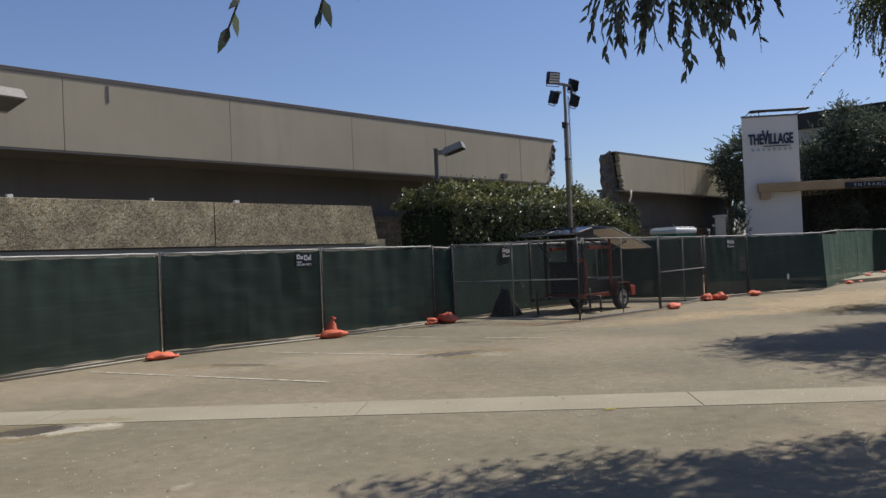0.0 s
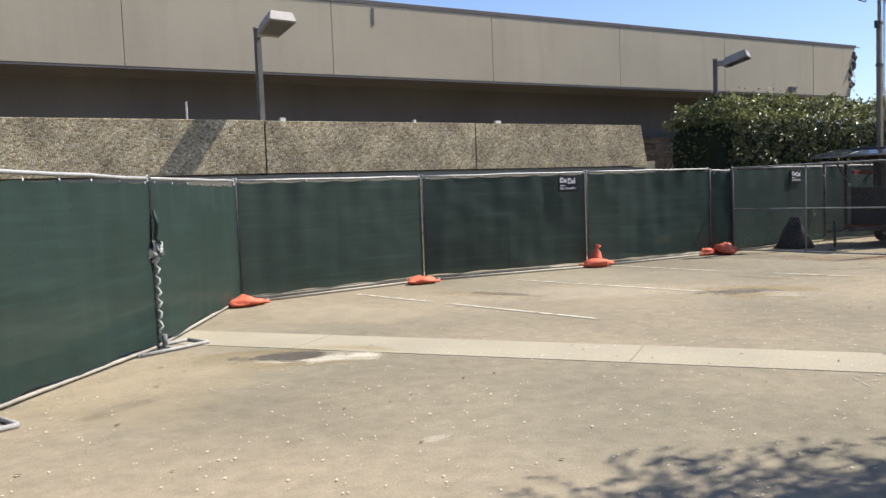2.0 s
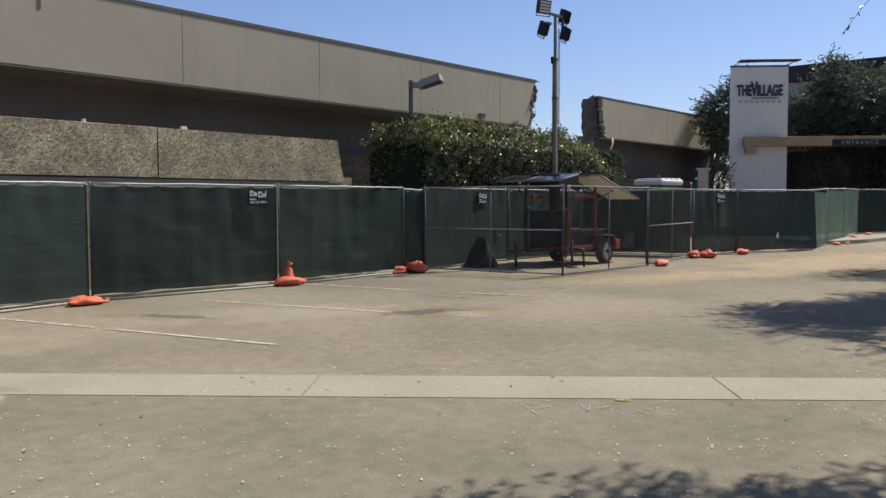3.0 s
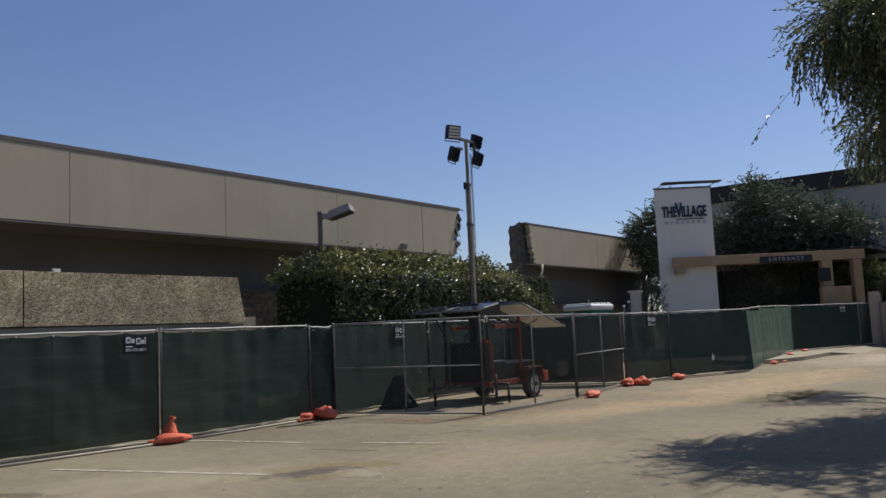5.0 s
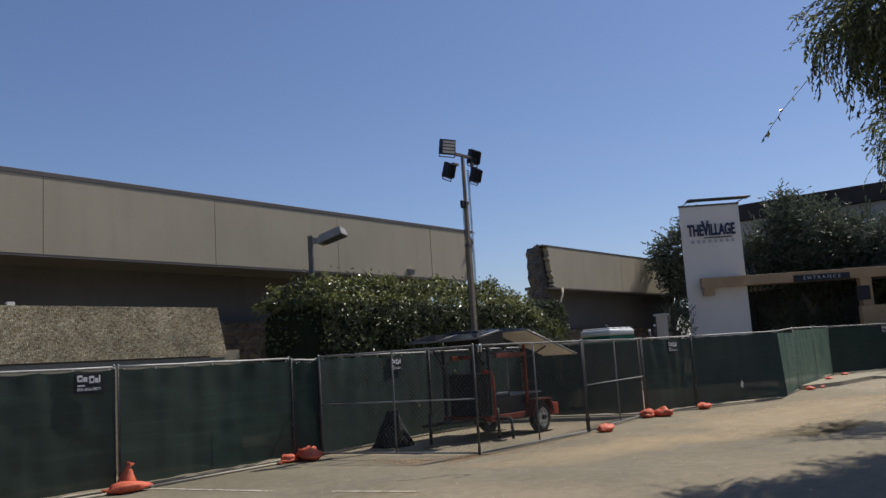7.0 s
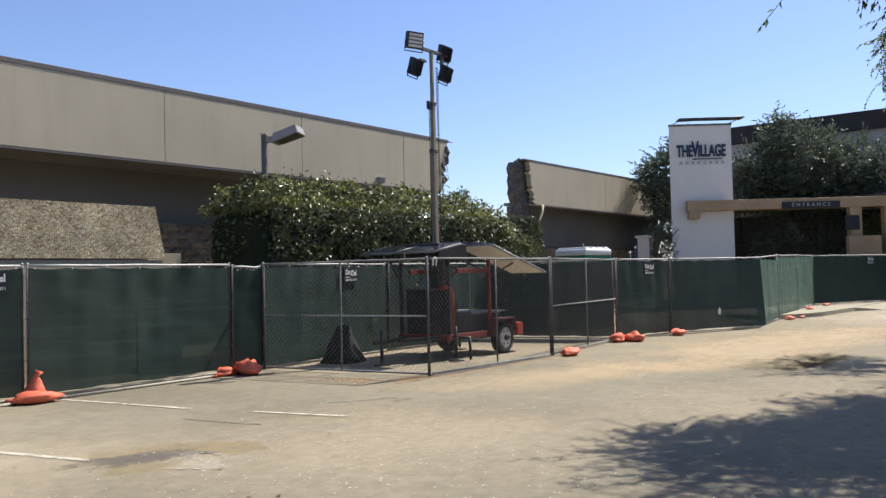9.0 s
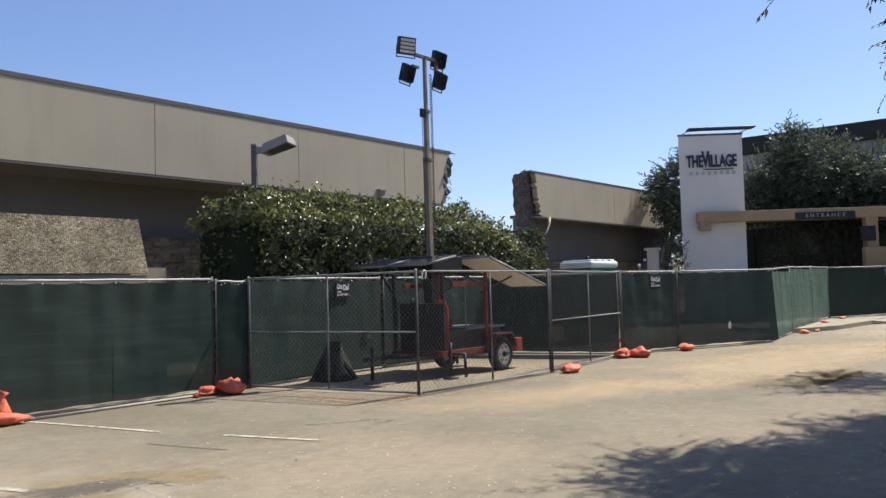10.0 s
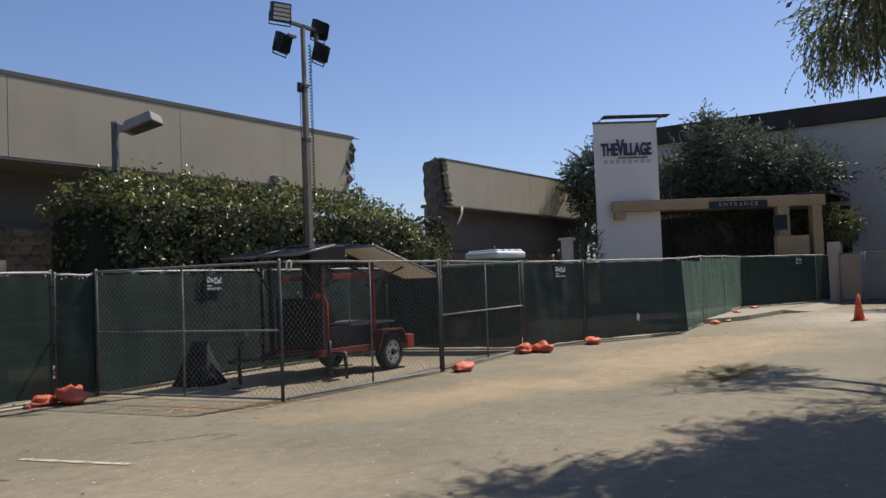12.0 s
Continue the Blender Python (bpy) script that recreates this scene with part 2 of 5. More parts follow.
LINK_RAIL = material("dull_link_rail", (0.16, 0.16, 0.157), (0.30, 0.30, 0.29), 0.75, 8, 50, 0.05, 0.0, 0.5, 0.2)
FOOT = material("scuffed_pipe_paint", (0.22, 0.215, 0.20), (0.40, 0.39, 0.365), 0.7, 8, 50, 0.05, 0.1)
DUSTY_PIPE = material("dusty_galvanised_pipe", (0.27, 0.245, 0.195), (0.44, 0.41, 0.34), 0.7, 7, 50, 0.05, 0.1)
LINK_WIRE = material("dull_link_wire", (0.10, 0.10, 0.096), (0.19, 0.19, 0.18), 0.95, 8, 50, 0, 0, 0.5, 0.1)
GALV_DULL = material("weathered_galvanised_pipe", (0.085, 0.085, 0.085), (0.20, 0.20, 0.195), 0.7, 8, 50, 0.05, 0.1)
SCREEN = screen_material("green_windscreen", (0.0082, 0.0228, 0.0175), (0.0148, 0.0350, 0.0270))
SCREEN_OLD = screen_material("faded_green_windscreen", (0.05, 0.10, 0.075), (0.08, 0.14, 0.105), 0.08)
TIE = material("white_tie", (0.55, 0.55, 0.53), (0.75, 0.75, 0.72), 0.6, 5, 40, 0)
ROPE = material("pale_rope", (0.25, 0.27, 0.25), (0.50, 0.52, 0.48), 0.9, 20, 80, 0.3)
BAG = material("orange_sandbag", (0.52, 0.095, 0.048), (0.74, 0.185, 0.10), 0.6, 6, 30, 0.4)
BLACK = material("black_enamel", (0.012, 0.012, 0.013), (0.025, 0.025, 0.027), 0.45, 4, 30, 0.05)
LAMP_BODY = material("bronze_lamp_housing", (0.24, 0.225, 0.205), (0.34, 0.32, 0.295), 0.5, 4, 30, 0.05, 0.0)
LAMP_POLE = material("weathered_grey_pole", (0.085, 0.08, 0.075), (0.155, 0.148, 0.14), 0.55, 4, 30, 0.05, 0.3)
LENS = material("frosted_lamp_lens", (0.55, 0.54, 0.50), (0.70, 0.69, 0.65), 0.25, 4, 30, 0, 0, 0.5, 0.5)
LENS_GREY = material("clouded_lamp_lens", (0.16, 0.16, 0.155), (0.26, 0.26, 0.25), 0.2, 4, 30, 0, 0, 0.5, 0.5)
ORANGE = material("orange_machine_paint", (0.15, 0.020, 0.009), (0.27, 0.040, 0.015), 0.55, 3, 40, 0.05)
TYRE = material("tyre_rubber", (0.014, 0.014, 0.014), (0.03, 0.03, 0.029), 0.85, 5, 50, 0.2)
RIM = material("white_wheel_rim", (0.28, 0.28, 0.27), (0.44, 0.44, 0.42), 0.4, 5, 40, 0.05, 0.3)
PANEL_BACK = material("pale_panel_underside", (0.70, 0.67, 0.60), (0.80, 0.77, 0.70), 0.6, 2, 30, 0.03)
PANEL_EDGE = material("grey_panel_edge", (0.16, 0.16, 0.155), (0.24, 0.24, 0.235), 0.5, 4, 30, 0.03, 0.2)
SOLAR = material("solar_cells", (0.008, 0.010, 0.02), (0.014, 0.018, 0.035), 0.15, 3, 20, 0, 0, 0.5, 0.6)
RED = material("red_plastic", (0.28, 0.038, 0.022), (0.40, 0.06, 0.035), 0.4, 4, 30, 0)
POTTY_GREEN = material("green_plastic", (0.02, 0.13, 0.07), (0.03, 0.18, 0.10), 0.5, 2, 30, 0.03)
POTTY_WHITE = material("white_plastic_roof", (0.66, 0.67, 0.65), (0.78, 0.79, 0.77), 0.45, 3, 30, 0.03)
CONE = material("faded_orange_cone", (0.50, 0.07, 0.03), (0.66, 0.13, 0.06), 0.65, 4, 30, 0.05)
SIGN_BLACK = material("black_sign", (0.012, 0.014, 0.02), (0.02, 0.023, 0.03), 0.45, 4, 30, 0)
SIGN_WHITE = material("white_sign_paint", (0.66, 0.67, 0.68), (0.76, 0.77, 0.78), 0.5, 4, 30, 0)
LETTER = material("dark_blue_letter", (0.02, 0.03, 0.07), (0.035, 0.045, 0.09), 0.4, 4, 30, 0)
LETTER_PALE = material("grey_letter", (0.35, 0.36, 0.38), (0.45, 0.46, 0.48), 0.5, 4, 30, 0)
GATE_TAN = material("tan_gate_screen", (0.34, 0.25, 0.17), (0.42, 0.32, 0.23), 0.8, 1.5, 30, 0.1)
GATE_GREY = material("grey_gate_screen", (0.17, 0.165, 0.16), (0.23, 0.22, 0.21), 0.8, 1.5, 30, 0.1)
BARK = material("grey_brown_bark", (0.06, 0.045, 0.033), (0.16, 0.125, 0.09), 0.95, 5, 30, 0.8)
TWIG = material("brown_twig", (0.05, 0.035, 0.025), (0.10, 0.075, 0.05), 0.9, 8, 60, 0.2)
LEAF_TREE = leaf_material("tree_leaves", (0.06, 0.078, 0.036), (0.24, 0.26, 0.12), 0.36, 0.55, 0.55)
LEAF_OLIVE = leaf_material("olive_leaves", (0.035, 0.035, 0.014), (0.16, 0.145, 0.055), 0.5, 0.4, 0.35)
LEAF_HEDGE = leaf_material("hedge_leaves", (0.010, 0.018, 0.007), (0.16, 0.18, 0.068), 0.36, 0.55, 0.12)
# lighter copy of the hedge leaves: sunlight on the top is in the colour
LEAF_SUNLIT = leaf_material("sunlit_hedge_leaves", (0.07, 0.085, 0.025), (0.34, 0.35, 0.13), 0.38, 0.6, 0.3)
LEAF_SHRUB = leaf_material("shrub_leaves", (0.03, 0.045, 0.014), (0.26, 0.27, 0.10), 0.42, 0.5, 0.3)
LEAF_DARK = leaf_material("dark_leaves", (0.048, 0.064, 0.046), (0.155, 0.185, 0.125), 0.5, 0.45, 0.35)
# near-black: the shade between the hedge's leaves is put into this colour
CORE = material("hedge_inner_shade", (0.010, 0.015, 0.006), (0.022, 0.030, 0.012), 0.95, 4, 30, 0.5)
LITTER = material("dry_leaf_litter", (0.48, 0.42, 0.31), (0.82, 0.77, 0.64), 0.9, 9, 40, 0)
TARP = material("black_tarp", (0.008, 0.009, 0.009), (0.018, 0.020, 0.020), 0.9, 5, 30, 0.3)


# helpers of this scene
def mesh_object(name, bm, mat):
    me = bpy.data.meshes.new(name)
    bm.to_mesh(me)
    bm.free()
    me.materials.append(mat)
    return new(name, me)


def part(name, bm, mat, parent, label=""):
    """One mesh object under a thing or under a part; the mesh is given in the parent's own space."""
    ob = mesh_object(name, bm, mat)
    ob.parent = parent
    return tagged(ob, label) if label else ob


def thing(name, at, label, category, group="", kind="", rz=0):
    ob = new(name)
    ob.empty_display_size = 0.1
    ob.matrix_world = pose(*at, 0, 0, rz)
    return tagged(ob, label, category, group, kind)


def solid(name, bm, mat, label, category, group="", kind=""):
    return tagged(mesh_object(name, bm, mat), label, category, group, kind)


def smooth(bm):
    for f in bm.faces:
        f.smooth = True
    return bm


def add_box(bm, lo, hi, bevel=0.0):
    c = [(a + b) / 2 for a, b in zip(lo, hi)]
    s = [abs(b - a) for a, b in zip(lo, hi)]
    made = bmesh.ops.create_cube(bm, size=1, matrix=Matrix.Translation(c) @ Matrix.Diagonal((*s, 1)))
    if bevel:
        edges = list({e for v in made["verts"] for e in v.link_edges})
        bmesh.ops.bevel(bm, geom=edges, offset=bevel, segments=2, affect='EDGES', profile=0.5)
    return bm


def box(lo, hi, bevel=0.0):
    return add_box(bmesh.new(), lo, hi, bevel)


def add_tube(bm, pts, radii, sides=8, caps=True):
    """A tube through points, each with its radius."""
    pts = [Vector(p) for p in pts]
    if not hasattr(radii, "__len__"):
        radii = [radii] * len(pts)
    rings, n = [], len(pts)
    u = None
    for i, p in enumerate(pts):
        d = (pts[min(i + 1, n - 1)] - pts[max(i - 1, 0)]).normalized()
        if u is None:
            u = d.orthogonal().normalized()
        else:
            u = (u - d * u.dot(d))
            u = u.normalized() if u.length > 1e-6 else d.orthogonal().normalized()
        w = d.cross(u)
        rings.append([bm.verts.new(p + (u * math.cos(2 * math.pi * k / sides) + w * math.sin(2 * math.pi * k / sides)) * radii[i]) for k in range(sides)])
    for a, b in zip(rings, rings[1:]):
        for k in range(sides):
            f = bm.faces.new((a[k], a[(k + 1) % sides], b[(k + 1) % sides], b[k]))
            f.smooth = True
    if caps and sides > 2:
        bm.faces.new(rings[0][::-1])
        bm.faces.new(rings[-1])
    return bm


def tube(pts, radii, sides=8):
    return add_tube(bmesh.new(), pts, radii, sides)


def prism(outline, z0, z1, bm=None):
    """An upright solid over an outline of (x, y)."""
    bm = bm or bmesh.new()
    lo = [bm.verts.new((x, y, z0)) for x, y in outline]
    hi = [bm.verts.new((x, y, z1)) for x, y in outline]
    n = len(outline)
    bm.faces.new(hi)
    bm.faces.new(lo[::-1])
    for k in range(n):
        bm.faces.new((lo[k], lo[(k + 1) % n], hi[(k + 1) % n], hi[k]))
    bmesh.ops.recalc_face_normals(bm, faces=bm.faces[:])
    return bm


def plate(outline, y0, y1):
    """A solid slab over an outline of (x, z), between two depths y."""
    bm = bmesh.new()
    lo = [bm.verts.new((x, y0, z)) for x, z in outline]
    hi = [bm.verts.new((x, y1, z)) for x, z in outline]
    n = len(outline)
    bm.faces.new(lo)
    bm.faces.new(hi[::-1])
    for k in range(n):
        bm.faces.new((lo[k], lo[(k + 1) % n], hi[(k + 1) % n], hi[k]))
    bmesh.ops.recalc_face_normals(bm, faces=bm.faces[:])
    return bm


def blob(x, y, r, seed, wobble=0.35, n=26, stretch=(1, 1), turn=0.0):
    """An uneven flat outline of a stain or patch."""
    out = []
    for k in range(n):
        a = 2 * math.pi * k / n
        q = r * (1 + wobble * noise.noise((math.cos(a) * 1.6 + seed, math.sin(a) * 1.6, seed * 1.7)) + 0.12 * noise.noise((math.cos(a) * 6 + seed, math.sin(a) * 6, 3)))
        px, py = q * math.cos(a) * stretch[0], q * math.sin(a) * stretch[1]
        out.append((x + px * math.cos(turn) - py * math.sin(turn), y + px * math.sin(turn) + py * math.cos(turn)))
    return out


def lettering(name, words, size, depth, mat, parent, m, stretch=(1, 1), bold=0.0):
    """Raised letters: lying in the parent's own x and z after the pose m."""
    cu = bpy.data.curves.new(name, 'FONT')
    cu.body, cu.size, cu.extrude, cu.align_x, cu.align_y = words, size, depth, 'CENTER', 'CENTER'
    cu.offset = size * bold
    tmp = bpy.data.objects.new(name, cu)
    scene.collection.objects.link(tmp)
    me = bpy.data.meshes.new_from_object(tmp.evaluated_get(bpy.context.evaluated_depsgraph_get()))
    bpy.data.objects.remove(tmp)
    me.transform(m @ pose(0, 0, 0, 90, 0, 0) @ Matrix.Diagonal((*stretch, 1, 1)))
    me.materials.clear()
    me.materials.append(mat)
    ob = new(name, me)
    ob.parent = parent
    return ob


# ---- the large structure ----
g = bmesh.new()
bmesh.ops.create_grid(g, x_segments=2, y_segments=2, size=900)
solid("ground", g, ASPHALT, "sun-bleached grey asphalt car park with sandy dust", "ground", kind="structure")

# concrete drainage strip across the car park, in cast lengths
GUT_AT, GUT_DIR, GUT_ACROSS = Vector((1.755, 1.324)), Vector((0.602, -0.798)), Vector((0.798, 0.602))
strip = thing("drainage_strip", (GUT_AT.x, GUT_AT.y, 0), "pale concrete drainage strip set in the asphalt", "gutter", kind="structure",
              rz=math.degrees(math.atan2(GUT_DIR.y, GUT_DIR.x)))
for i in range(-4, 8):
    a, b = i * 3.37 + 0.52 + 0.008, i * 3.37 + 3.89 - 0.008
    bm = bmesh.new()
    rows = [(-0.0, 0.005), (0.40, 0.003), (0.80, 0.005)]
    vs = [[bm.verts.new((x, yy, zz)) for yy, zz in rows] for x in (a, (a + b) / 2, b)]
    for r0, r1 in zip(vs, vs[1:]):
        for k in range(2):
            bm.faces.new((r0[k], r1[k], r1[k + 1], r0[k + 1]))
    edge = [e for e in bm.edges if e.is_boundary]
    ext = bmesh.ops.extrude_edge_only(bm, edges=edge)
    for v in [v for v in ext["geom"] if isinstance(v, bmesh.types.BMVert)]:
        v.co.z = -0.05
    bmesh.ops.recalc_face_normals(bm, faces=bm.faces[:])
    part("slab", bm, CONCRETE, strip)

# the long store with its overhanging fascia
FY, FZ0, FZ1 = 15.80, 4.25, 5.97
WY = 17.4
store = thing("store_building", (0, FY, 0), "long tan concrete store building with overhanging fascia, partly torn down", "building", kind="structure")


def torn(x, z0, z1, lean, seed, sign, n=16, amp=0.16):
    """A ragged upright edge from z0 to z1 near x."""
    random.seed(seed)
    return [(x + lean * (k / n) + sign * random.uniform(0, amp) * (1 if 0 < k < n else 0.2), z0 + (z1 - z0) * k / n) for k in range(n + 1)]


joints = [-27.6, -23.2, -18.9, -14.6, -10.3, -6.0, -1.68, 2.77, 7.08, 11.31, 15.49, 19.67]
for a, b in zip(joints, joints[1:]):
    part("panel", box((a + 0.006, 0, FZ0), (b - 0.006, 0.25, FZ1 - 0.10), 0.006), FASCIA, store)
edge = torn(21.55, FZ0, FZ1 - 0.10, 0.32, 3, 1)
part("panel", plate([(19.69, FZ0)] + edge + [(19.69, FZ1 - 0.10)], 0.0, 0.25), FASCIA, store, "tan panel with a broken ragged end")
part("backing", box((-27.6, 0.05, FZ0 + 0.02), (21.4, 0.30, FZ1 - 0.12)), RECESS, store)
part("coping", box((-27.6, -0.012, FZ1 - 0.10), (21.95, 0.35, FZ1), 0.006), COPING, store, "dark sheet-metal coping")
part("drip_edge", box((-27.6, 0.004, FZ0 - 0.05), (21.5, 0.28, FZ0 - 0.004)), COPING, store)
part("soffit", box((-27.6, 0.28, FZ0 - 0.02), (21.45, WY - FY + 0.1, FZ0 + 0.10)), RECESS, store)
part("roof", box((-27.6, 0.35, FZ1 - 0.45), (21.45, 2.2, FZ1 - 0.30)), COPING, store)
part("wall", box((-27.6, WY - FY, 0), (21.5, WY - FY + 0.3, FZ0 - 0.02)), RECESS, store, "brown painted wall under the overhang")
for x in (-4.93, 18.56):
    bm = box((x - 0.11, -0.12, FZ0 + 0.05), (x + 0.11, -0.003, FZ0 + 0.20), 0.015)
    add_box(bm, (x - 0.14, -0.15, FZ0 + 0.19), (x + 0.14, -0.003, FZ0 + 0.225))
    part("vent", bm, LAMP_BODY, store, "small bronze wall vent hood")
part("scupper", box((3.77, -0.012, 5.42), (3.83, 0, 5.80)), COPING, store)
random.seed(5)
for k in range(16):
    z = FZ0 + 0.1 + 1.5 * k / 16
    x = 21.55 + 0.32 * k / 16
    bm = bmesh.new()
    bmesh.ops.create_icosphere(bm, subdivisions=2, radius=random.uniform(0.07, 0.19), matrix=pose(x + random.uniform(-.06, .08), random.uniform(0.06, 0.24), z))
    for v in bm.verts:
        v.co += v.normal * noise.noise(v.co * 9) * 0.11
    part("rubble", bm, RUBBLE, store)
bm = bmesh.new()
for k in range(5):
    z = FZ0 + 0.2 + k * 0.33
    add_tube(bm, [(21.5, 0.12, z), (21.95 + 0.1 * (k % 2), 0.10, z + 0.05), (22.1, 0.14, z - 0.10 * (k % 3))], 0.01, 5)
part("rebar", bm, COPING, store, "bent steel bars from the broken end")
part("rebar", tube([(21.7, 0.1, FZ1 - 0.05), (22.05, 0.1, FZ1 - 0.02), (22.3, 0.1, FZ1 - 0.04)], 0.02, 5), COPING, store)

# the remaining wing beyond the demolished gap
WFY = 16.38
wing = thing("store_wing", (26.8, WFY, 0), "tan concrete store wing with a torn open end", "building", kind="structure")
left = torn(1.58, FZ0, FZ1 - 0.06, -0.42, 8, -1, 18, 0.24)
part("panel", plate([(7.6, FZ0)] + [(7.6, FZ1 - 0.06)] + left[::-1], 0.0, 0.22), FASCIA, wing, "tan fascia panel torn at its end")
part("panel", box((7.62, 0, FZ0), (15.5, 0.22, FZ1 - 0.06), 0.01), FASCIA, wing)
part("coping", box((0.80, -0.012, FZ1 - 0.06), (15.5, 0.42, FZ1), 0.006), COPING, wing)
part("drip_edge", box((1.0, -0.02, FZ0 - 0.06), (15.5, 0.25, FZ0 - 0.004)), COPING, wing)
core = torn(1.22, 0.0, FZ1 - 0.08, -0.42, 9, -1, 24, 0.24)
part("torn_wall", plate([(1.65, 0), (1.65, FZ1 - 0.08)] + core[::-1], 0.30, 0.75), RUBBLE, wing, "broken wall end with exposed concrete")
random.seed(15)
for k in range(20):
    q = k / 19
    bm = bmesh.new()
    bmesh.ops.create_icosphere(bm, subdivisions=2, radius=random.uniform(0.05, 0.15), matrix=pose(1.18 - 0.42 * q + random.uniform(-0.10, 0.16), random.uniform(0.22, 0.7), 2.6 + (FZ1 - 2.65) * q))
    for v in bm.verts:
        v.co += v.normal * noise.noise(v.co * 8) * 0.13
    part("rubble", bm, RUBBLE, wing)
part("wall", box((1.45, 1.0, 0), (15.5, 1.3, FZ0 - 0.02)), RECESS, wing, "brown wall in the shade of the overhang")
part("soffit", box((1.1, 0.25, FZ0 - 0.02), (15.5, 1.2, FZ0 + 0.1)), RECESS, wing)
part("roof", box((2.3, 0.5, FZ1 - 0.4), (15.5, 1.6, FZ1 - 0.25)), COPING, wing)
part("hanging_strip", tube([(2.0, -0.05, FZ0 - 0.02), (1.86, -0.10, FZ0 - 0.3), (1.62, -0.12, FZ0 - 0.62), (1.5, -0.1, FZ0 - 0.70)], [0.05, 0.05, 0.045, 0.02], 5), FASCIA, wing,
     "torn metal strip hanging from the fascia")

# retaining wall of pebble-faced panels
RY, RZ0, RZ1 = 12.54, 1.97, 2.90
ret = thing("retaining_wall", (0, RY, 0), "retaining wall faced with exposed-aggregate concrete panels", "wall", kind="structure")
part("panel", box((-4.93, 0, RZ0), (-0.025, 0.16, RZ1), 0.008), AGGREGATE, ret)
part("panel", box((0.0, 0, RZ0), (4.36, 0.16, RZ1 - 0.01), 0.008), AGGREGATE, ret)
part("panel", plate([(4.385, RZ0), (9.06, RZ0), (8.87, RZ1 - 0.01), (4.385, RZ1 - 0.01)], 0, 0.16), AGGREGATE, ret)
part("footing", box((-4.95, 0.02, 0), (9.08, 0.6, RZ0 - 0.03)), CONCRETE, ret)
part("backing", box((-4.90, 0.163, RZ0), (8.85, 0.5, RZ1 - 0.03)), BEIGE_WALL, ret)
part("end_return", box((-5.22, 0.2, 0), (-4.95, 0.5, RZ1 - 0.05)), BLOCK, ret)
part("end_return", box((8.90, 0.3, 0), (9.6, 0.5, 2.08)), CONCRETE, ret)
for x, w in ((-1.32, 0.02), (0.35, 0.10), (3.02, 0.05), (4.98, 0.12)):
    part("bracket", box((x - w / 2, 0.05, RZ1 - 0.012), (x + w / 2, 0.12, RZ1 + (0.05 if w > 0.03 else 0.30)), 0.004), TIE, ret)

# split-face block base walls, block by block
blocks = thing("block_wall", (0, WY - 0.16, 0), "split-face brown concrete block wall", "wall", kind="structure")
part("mortar_core", box((-22, 0.09, 0), (21.3, 0.155, 3.0)), MORTAR, blocks)
random.seed(11)


def rough_block(seed, w=0.393, h=0.193, d=0.10):
    bm = bmesh.new()
    nx, nz = 5, 3
    grid = [[bm.verts.new((w * i / nx, -0.09 * noise.noise((i * 1.3 + seed * 7, j * 1.7, seed)) - (0.035 if 0 < i < nx and 0 < j < nz else 0), h * j / nz)) for j in range(nz + 1)] for i in range(nx + 1)]
    for i in range(nx):
        for j in range(nz):
            bm.faces.new((grid[i][j], grid[i + 1][j], grid[i + 1][j + 1], grid[i][j + 1]))
    ext = bmesh.ops.extrude_edge_only(bm, edges=[e for e in bm.edges if e.is_boundary])
    for v in [v for v in ext["geom"] if isinstance(v, bmesh.types.BMVert)]:
        v.co.y = d
    me = bpy.data.meshes.new("block")
    bmesh.ops.recalc_face_normals(bm, faces=bm.faces[:])
    bm.to_mesh(me)
    bm.free()
    me.materials.append(BLOCK)
    return me


BLOCKS = [rough_block(s) for s in range(5)]


def block_course(parent, x0, x1, z0, z1, y=0.0):
    r = 0
    z = z0
    while z < z1 - 0.1:
        x = x0 + (0.2 if r % 2 else 0)
        while x < x1:
            ob = new("block", random.choice(BLOCKS))
            ob.parent = parent
            ob.location = (x, y, z)
            x += 0.40
        z += 0.20
        r += 1


block_course(blocks, -9.0, -4.2, 2.2, 3.0)
block_course(blocks, 9.6, 14.8, 1.8, 3.0)
part("mortar_core", box((28.1, 0.05, 0), (42, 0.12, 2.65)), MORTAR, blocks)
block_course(blocks, 28.2, 40.0, 1.8, 2.65, -0.04)

# white sign tower
TX, TY = 33.42, 12.93
TDIR = Vector((1.565, -2.135)).normalized()
TURN = math.degrees(math.atan2(TDIR.y, TDIR.x))
tower = thing("sign_tower", (TX, TY, 0), "white stucco sign tower with dark raised letters", "sign tower", kind="structure", rz=TURN)
part("body", prism([(0, 0), (2.56, 0), (2.72, 0.72), (0.30, 0.75)], 0, 7.50), WHITE_WALL, tower)
part("cap", prism([(-0.03, -0.03), (2.59, -0.03), (2.76, 0.76), (0.28, 0.79)], 7.50, 7.58), COPING, tower, "dark metal cap")
bm = tube([(0.5, 0.4, 7.80), (3.15, 0.25, 7.86)], 0.05, 6)
add_tube(bm, [(0.15, 0.4, 7.58), (0.55, 0.4, 7.80)], 0.02, 5)
add_tube(bm, [(2.5, 0.3, 7.58), (3.05, 0.27, 7.84)], 0.02, 5)
part("roof_bar", bm, COPING, tower, "dark steel bar on struts above the cap")
part("roof_bar", box((0.5, 0.15, 7.83), (3.2, 0.75, 7.87)), COPING, tower)
lettering("lettering", "THE", 0.66, 0.03, LETTER, tower, pose(0.62, -0.035, 6.43), (0.55, 1.02), 0.03)
lettering("lettering", "V", 0.88, 0.03, LETTER, tower, pose(1.06, -0.035, 6.50), (0.52, 1.0), 0.028)
